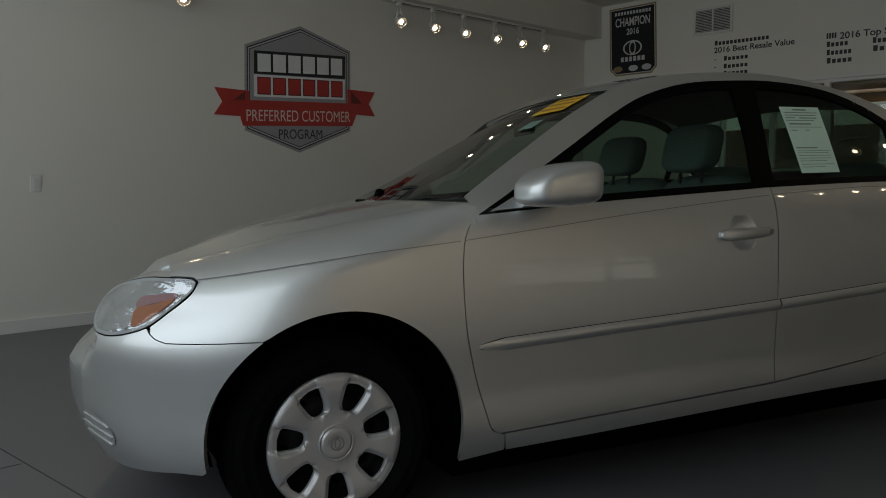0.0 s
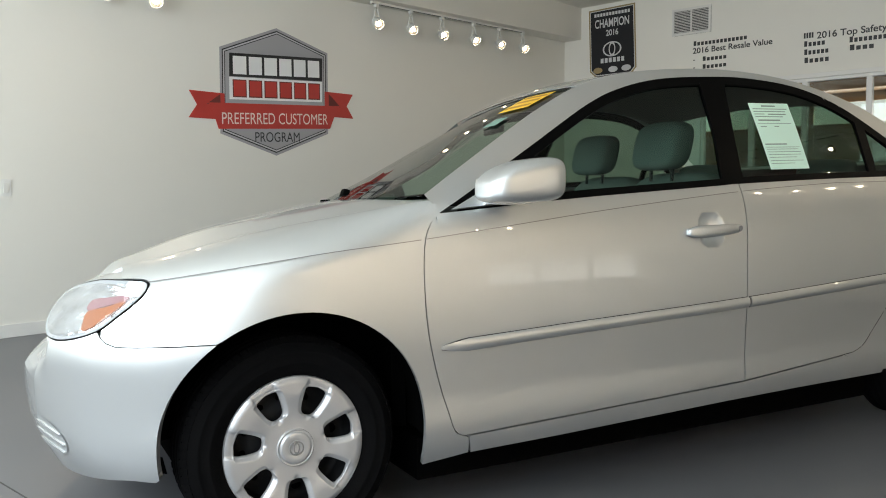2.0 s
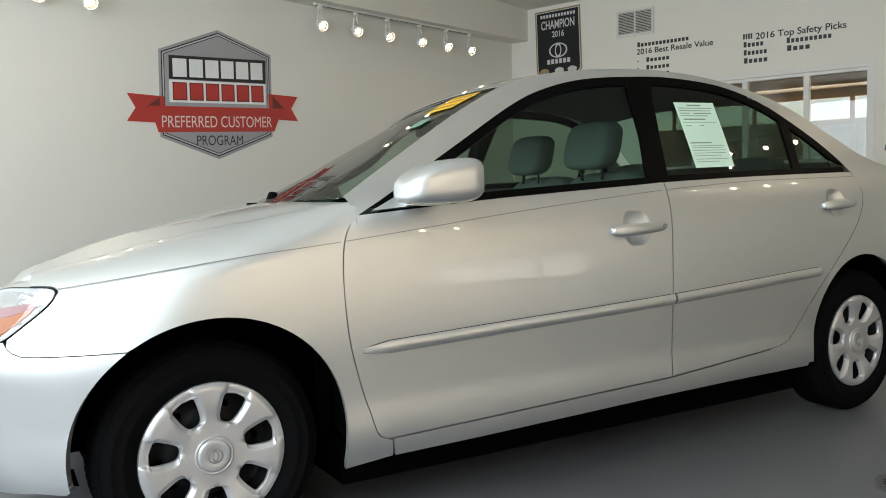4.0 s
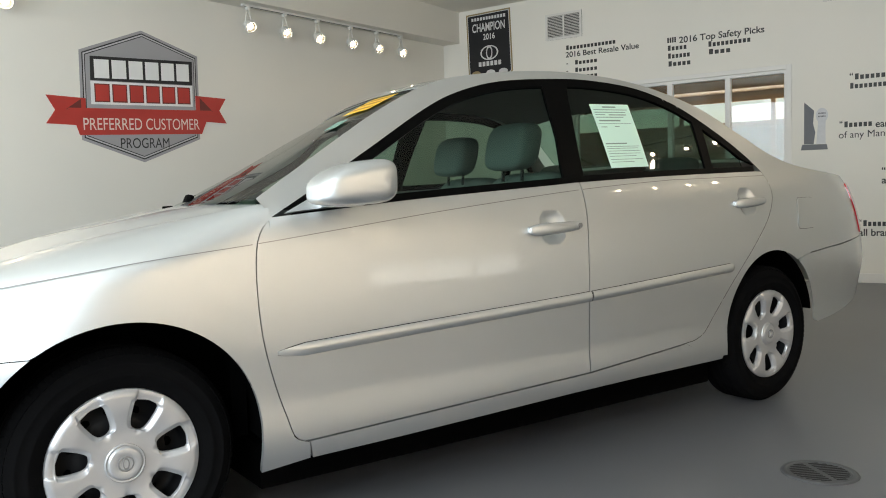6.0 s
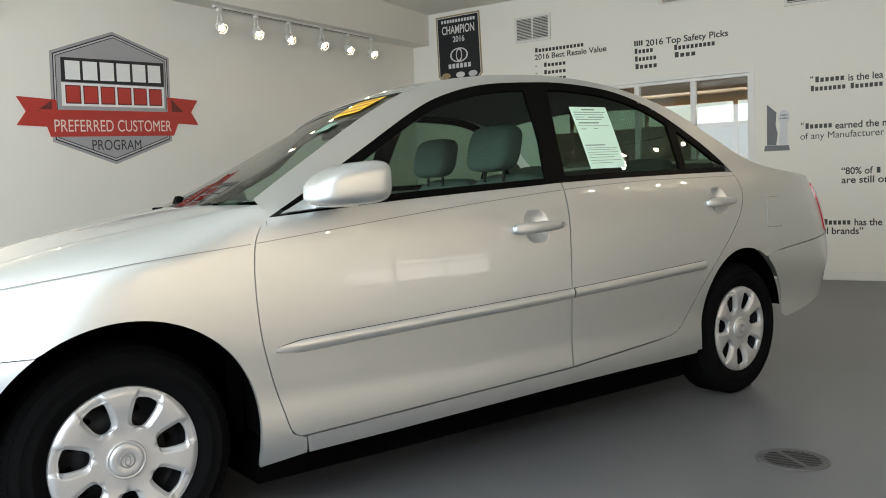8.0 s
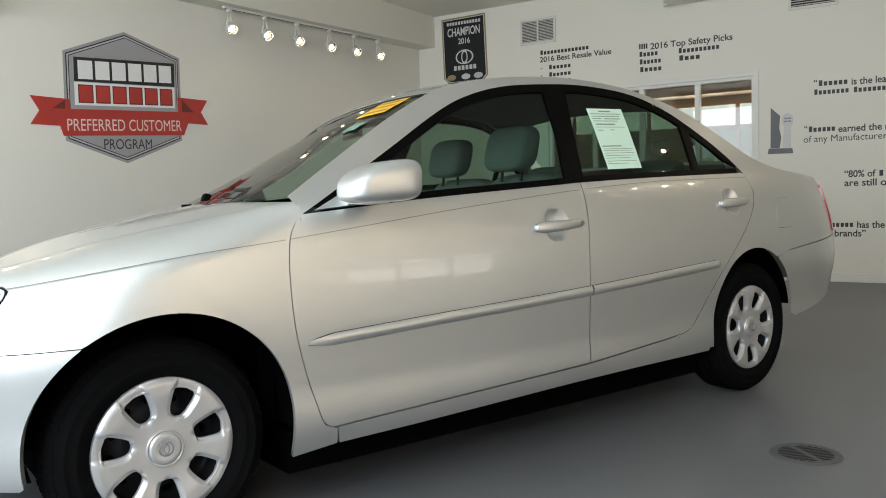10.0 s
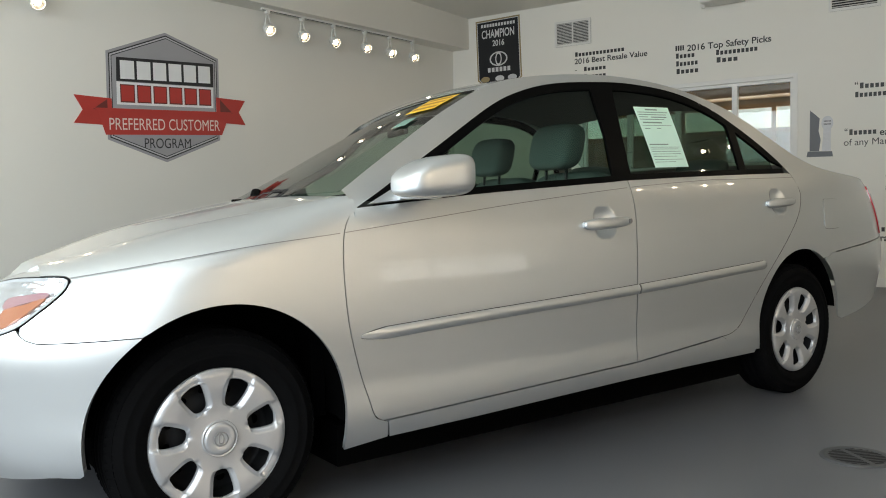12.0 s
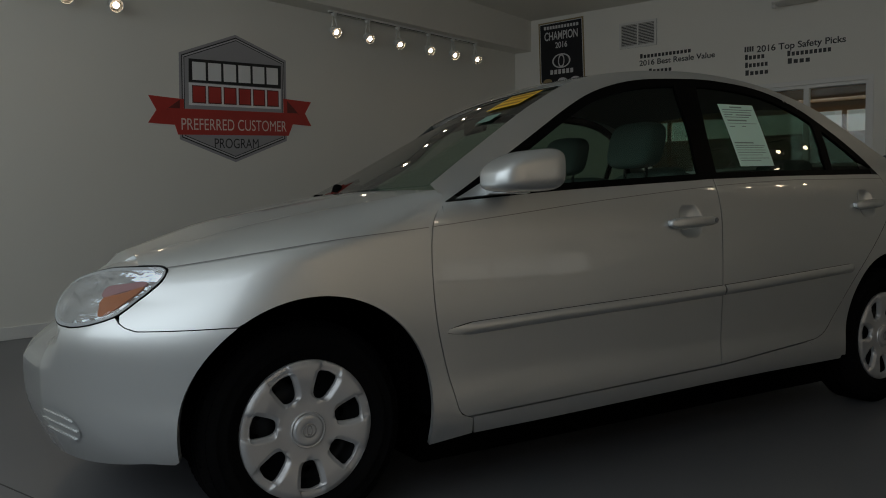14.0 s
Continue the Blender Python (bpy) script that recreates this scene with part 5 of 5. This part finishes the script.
# wheels
def wheel(x, s):
    w = new("wheel")
    w.parent = car
    k = 0.958 if x < 0 else 0.978
    w.matrix_basis = pose(x, s * (0.720 if x < 0 else 0.748), 0.306 * k + 0.001) @ Matrix.Diagonal((k, -s, k, 1))
    prof = [(0.190, 0.070), (0.204, 0.086), (0.208, 0.0865), (0.212, 0.090), (0.232, 0.097), (0.236, 0.0985), (0.240, 0.097), (0.262, 0.095), (0.265, 0.0965), (0.268, 0.0945), (0.286, 0.086), (0.297, 0.076), (0.302, 0.066), (0.3055, 0.05)]
    grooves = []
    for c in (0.034, 0.0, -0.034):
        grooves += [(0.306, c + 0.009), (0.298, c + 0.006), (0.298, c - 0.006), (0.306, c - 0.009)]
    prof = prof + grooves + [(r, -o) for r, o in prof[::-1]]
    part("tyre", lathe([(r, -o) for r, o in prof], 120), M_RUBBER, w, "black all-season tyre", smooth=True)
    bm = bmesh.new()
    for i in range(84):
        for o in (-0.073, 0.073):
            n0 = len(bm.verts)
            box(bm, (-0.0082, -0.013, -0.004), (0.0082, 0.013, 0.0022))
            bm.verts.ensure_lookup_table()
            m = Matrix.Rotation(2 * math.pi * i / 84, 4, "Y") @ Matrix.Translation((0, o, 0.2965)) @ Matrix.Rotation(-math.copysign(0.62, o), 4, "X")
            bmesh.ops.transform(bm, matrix=m, verts=bm.verts[n0:])
    tagged(part("tread", bm, M_RUBBER, w), kind="stuff")
    part("rim", lathe([(0.192, -0.07), (0.182, -0.05), (0.172, -0.02), (0.165, 0.0), (0.12, -0.030), (0.10, -0.040), (0.07, -0.03), (0.0, -0.03)], 48), M_STEEL, w, "dark steel rim", smooth=True)
    for i in range(12):
        a = 2 * math.pi * (i + 0.3) / 12
        # Near-black disc on the closed rim, coloured as the shade of a hole.
        part("rim_hole_shade", lathe([(0.0, -0.041), (0.011, -0.0412), (0.0145, -0.037)], 16), M_DARK, w, smooth=True).matrix_basis = Matrix.Translation((0.128 * math.cos(a), 0.014, 0.128 * math.sin(a)))
    for i in range(5):
        a = 2 * math.pi * i / 5
        part("wheel_nut", tube(bmesh.new(), (0.062 * math.cos(a), -0.03, 0.062 * math.sin(a)), (0.062 * math.cos(a), -0.052, 0.062 * math.sin(a)), 0.011, seg=6), M_STEEL, w)
    # cap: seven broad spokes between round-ended windows
    dish = curve([0.0, 0.045, 0.055, 0.075, 0.11, 0.155, 0.180, 0.197], [-0.086, -0.086, -0.085, -0.085, -0.088, -0.094, -0.094, -0.087])
    half = math.pi / 7
    win = curve([0.090, 0.0908, 0.093, 0.097, 0.104, 0.118, 0.135, 0.152, 0.164, 0.1690, 0.1715, 0.1725], [0.0, 0.0065, 0.0122, 0.0170, 0.0212, 0.0258, 0.0293, 0.0320, 0.0328, 0.0305, 0.0210, 0.0])
    radii = [0.040, 0.055, 0.066, 0.076, 0.084, 0.088, 0.090, 0.0908, 0.093, 0.097, 0.104, 0.111, 0.118, 0.127, 0.136, 0.144, 0.152, 0.158, 0.164, 0.1690, 0.1715, 0.1725, 0.1745, 0.178, 0.184, 0.190, 0.1945, 0.197]
    steps = (0.0, 0.0024, 0.0048, 0.0072, 0.0096, 0.0120, 0.0150)
    outer = (0.0, 0.0120, 0.0240, 0.0310, 0.0340, 0.0370, 0.0410)
    verts, faces = [], []
    for r in radii:
        centre = r * half
        hw = win(r) if 0.090 <= r <= 0.1725 else 0.0
        mix = ease((r - 0.168) / 0.006)
        cs = [min((1 - mix) * (hw + p) + mix * q, centre * 0.9) for p, q in zip(steps, outer)]
        cs += [cs[-1] + (centre - cs[-1]) * f for f in (0.25, 0.5, 0.75, 1.0)]
        line = []
        for c in cs:
            edge = (1 - ease((c - hw) / 0.0135)) * ease((r - 0.080) / 0.014) * (1 - mix)
            low = mix * (1 - ease((c - 0.0300) / 0.0100)) * (1 - 0.75 * ease((r - 0.174) / 0.022))
            line.append((c / r, r, dish(r) + 0.0085 * edge + 0.0085 * low))
        full = [(-(half - a), rr, d) for a, rr, d in line] + [(half - a, rr, d) for a, rr, d in line[-2::-1]]
        verts += [(rr * math.sin(a), d, rr * math.cos(a)) for a, rr, d in full]
    wide = 2 * (len(steps) + 4) - 1
    for j in range(len(radii) - 1):
        for i in range(wide - 1):
            k = j * wide + i
            faces.append((k, k + 1, k + 1 + wide, k + wide))
    rim_rows = [j for j, r in enumerate(radii) if 0.090 <= r <= 0.1725]
    for i in (0, wide - 1):                      # the window's flanks turn inwards
        back = {}
        for j in rim_rows:
            back[j] = len(verts)
            x, y, z = verts[j * wide + i]
            verts.append((x, y + 0.013, z))
        for j, k in zip(rim_rows, rim_rows[1:]):
            q = (j * wide + i, k * wide + i, back[k], back[j])
            faces.append(q if i == 0 else q[::-1])
    spoke = bpy.data.meshes.new("hubcap_spoke")
    spoke.from_pydata(verts, [], faces)
    spoke.materials.append(M_CAP)
    for f in spoke.polygons:
        f.use_smooth = True
    ob = new("hubcap_spoke", spoke)
    ob.parent = w
    ob["label"] = "silver plastic wheel trim"
    for i in range(7):
        o = ob if i == 0 else ob.copy()
        if i:
            scene.collection.objects.link(o)
        o.matrix_basis = pose(0, 0, 0, 0, 360 * i / 7 - 2.5, 0)
    part("cap_rim", lathe([(0.1968, -0.087), (0.1985, -0.081), (0.196, -0.060)], 64), M_CAP, w, smooth=True)
    part("cap_centre", lathe([(0.053, -0.0830), (0.052, -0.0900), (0.049, -0.0910), (0.0475, -0.0880), (0.045, -0.0880), (0.0435, -0.0930), (0.039, -0.0940), (0.026, -0.0965), (0.0245, -0.0955), (0.0, -0.0965)], 48), M_CAP, w, "ringed centre cap", smooth=True)
    ringw = lathe([(0.021, -0.0955), (0.0205, -0.0978), (0.0172, -0.0982), (0.0165, -0.0960)], 32)
    part("oval_mark", ringw, M_MARK, w)
    ring2 = lathe([(0.0085, -0.0955), (0.0083, -0.0978), (0.006, -0.0980), (0.0056, -0.0960)], 24)
    bmesh.ops.transform(ring2, matrix=Matrix.Diagonal((1.0, 1, 2.0, 1)), verts=ring2.verts)
    part("oval_mark", ring2, M_MARK, w)
    return w


for x in (-1.360, 1.378):
    for s in (-1, 1):
        wheel(x, s)


# ---- inside the car ----
def cushion(name, a, b, parent, bend=0.0, label=""):
    bm = bmesh.new()
    bmesh.ops.create_uvsphere(bm, u_segments=28, v_segments=18, radius=1.0)
    for v in bm.verts:
        q = [math.copysign(abs(k) ** 0.55, k) for k in v.co]
        v.co = [(p + r) / 2 + k * (r - p) / 2 for p, r, k in zip(a, b, q)]
        v.co.x += bend * (v.co.z - a[2])
    return part(name, bm, M_CLOTH, parent, label, smooth=True)


for y in (-0.37, 0.37):
    seat = new("front_seat")
    seat.parent = car
    seat["label"] = "grey cloth front seat with headrest"
    x = 0.175 if y < 0 else 0.43
    cushion("seat_base", (x - 0.35, y - 0.26, 0.36), (x + 0.25, y + 0.26, 0.58), seat)
    cushion("seat_back", (x + 0.0, y - 0.26, 0.50), (x + 0.20, y + 0.26, 1.035), seat, 0.28)
    cushion("headrest", (x + 0.05, y - 0.125, 1.042), (x + 0.185, y + 0.125, 1.235), seat, 0.25)
    bm = bmesh.new()
    for k in (-0.06, 0.06):
        tube(bm, (x + 0.135, y + k, 1.0), (x + 0.14, y + k, 1.08), 0.007, seg=8)
    part("headrest_post", bm, M_STEEL, seat)
bench = new("rear_seat")
bench.parent = car
bench["label"] = "grey cloth rear bench seat"
cushion("seat_base", (0.72, -0.68, 0.36), (1.22, 0.68, 0.60), bench)
cushion("seat_back", (1.10, -0.68, 0.52), (1.30, 0.68, 1.02), bench, 0.35)
for y in (-0.38, 0.38):
    cushion("headrest", (1.20, y - 0.13, 0.98), (1.34, y + 0.13, 1.10), bench, 0.3)
dash = bmesh.new()
box(dash, (-1.0, -0.70, 0.62), (-0.58, 0.66, 0.91), 0.06)
bmesh.ops.subdivide_edges(dash, edges=[e for e in dash.edges if abs(e.verts[0].co.y - e.verts[1].co.y) > 0.5], cuts=8)
tapered(part("dashboard", dash, M_INNER, car, "grey plastic dashboard", smooth=True))
sw_ = lathe([(0.185, 0.012), (0.197, 0.0), (0.185, -0.012), (0.173, 0.0)], 40, "z", closed=True)
bmesh.ops.transform(sw_, matrix=pose(-0.50, -0.37, 0.86, 0, -66, 0), verts=sw_.verts)
part("steering_wheel", sw_, M_BLACK, car, smooth=True)
panel("headliner", [(-0.30, -0.93), (0.98, -0.93), (0.98, 0.93), (-0.30, 0.93)], top_f, M_HEADL, car, cell=(0.08, 0.1), flange=0, lift=-0.035)
part("parcel_shelf", boxes(((1.30, -0.66, 0.92), (1.72, 0.66, 0.96))), M_INNER, car)
for s in (-1, 1):
    tapered(part("door_lining", boxes(((-0.95, min(s * 0.74, s * 0.79), 0.34), (1.25, max(s * 0.74, s * 0.79), 0.93))), M_INNER, car, "grey door lining"))
tapered(part("rear_view_mirror", boxes(((-0.42, -0.11, 1.20), (-0.39, 0.11, 1.26)), bevel=0.01), M_BLACK, car))


# ---- papers on the glass ----
def sheet_on(name, poly, fn, mat, label, category, lines):
    t = thing(name, Matrix.Identity(4), label, category)
    panel("sheet", poly, fn, mat, t, cell=0.04, flange=0.0004, lift=0.001)
    for q, m in lines:
        panel("print_line", q, fn, m, t, cell=0.05, flange=0, lift=0.0016)
    return t


A, B, C, D = (0.430, 1.283), (0.643, 1.289), (0.632, 1.040), (0.424, 1.034)


def on_sheet(u, v, w, h):
    def p(a, b):
        top_ = [A[i] + (B[i] - A[i]) * a for i in (0, 1)]
        low_ = [D[i] + (C[i] - D[i]) * a for i in (0, 1)]
        return tuple(top_[i] + (low_[i] - top_[i]) * b for i in (0, 1))
    return [p(u, v + h), p(u + w, v + h), p(u + w, v), p(u, v)]


rows = [(0.30, 0.035, 0.35, 0.022), (0.06, 0.085, 0.86, 0.012), (0.06, 0.125, 0.80, 0.012), (0.06, 0.165, 0.25, 0.012), (0.40, 0.165, 0.45, 0.016), (0.06, 0.205, 0.70, 0.012), (0.10, 0.255, 0.55, 0.022), (0.06, 0.31, 0.85, 0.008), (0.10, 0.36, 0.15, 0.012), (0.45, 0.355, 0.12, 0.012),
        (0.06, 0.62, 0.55, 0.018), (0.06, 0.67, 0.85, 0.008), (0.06, 0.70, 0.80, 0.008), (0.06, 0.74, 0.85, 0.008), (0.06, 0.78, 0.83, 0.008), (0.06, 0.82, 0.70, 0.008), (0.06, 0.87, 0.85, 0.008), (0.06, 0.91, 0.6, 0.008)]
sheet_on("price_sheet", [D, C, B, A], lambda x, z: tuple(np.array(side(x, z)) + np.array((0, -0.002, 0))), M_PAPER, "pale green printed sheet stuck in the rear side window", "paper sheet", [(on_sheet(*r), M_INK) for r in rows])
st = [(-0.50, -0.90), (-0.375, -0.90), (-0.385, -0.60), (-0.51, -0.60)]
sheet_on("windscreen_sticker", st, top_f, M_YEL, "yellow printed sticker at the top of the windscreen", "sticker",
         [([(a, -0.88), (a + 0.018, -0.88), (a + 0.016, -0.63), (a - 0.002, -0.63)], M_YELD) for a in (-0.485, -0.445, -0.41)])
sheet_on("windscreen_label", [(-0.62, -0.88), (-0.565, -0.88), (-0.57, -0.76), (-0.625, -0.76)], top_f, M_MINT, "small pale green sticker on the windscreen", "sticker", [])
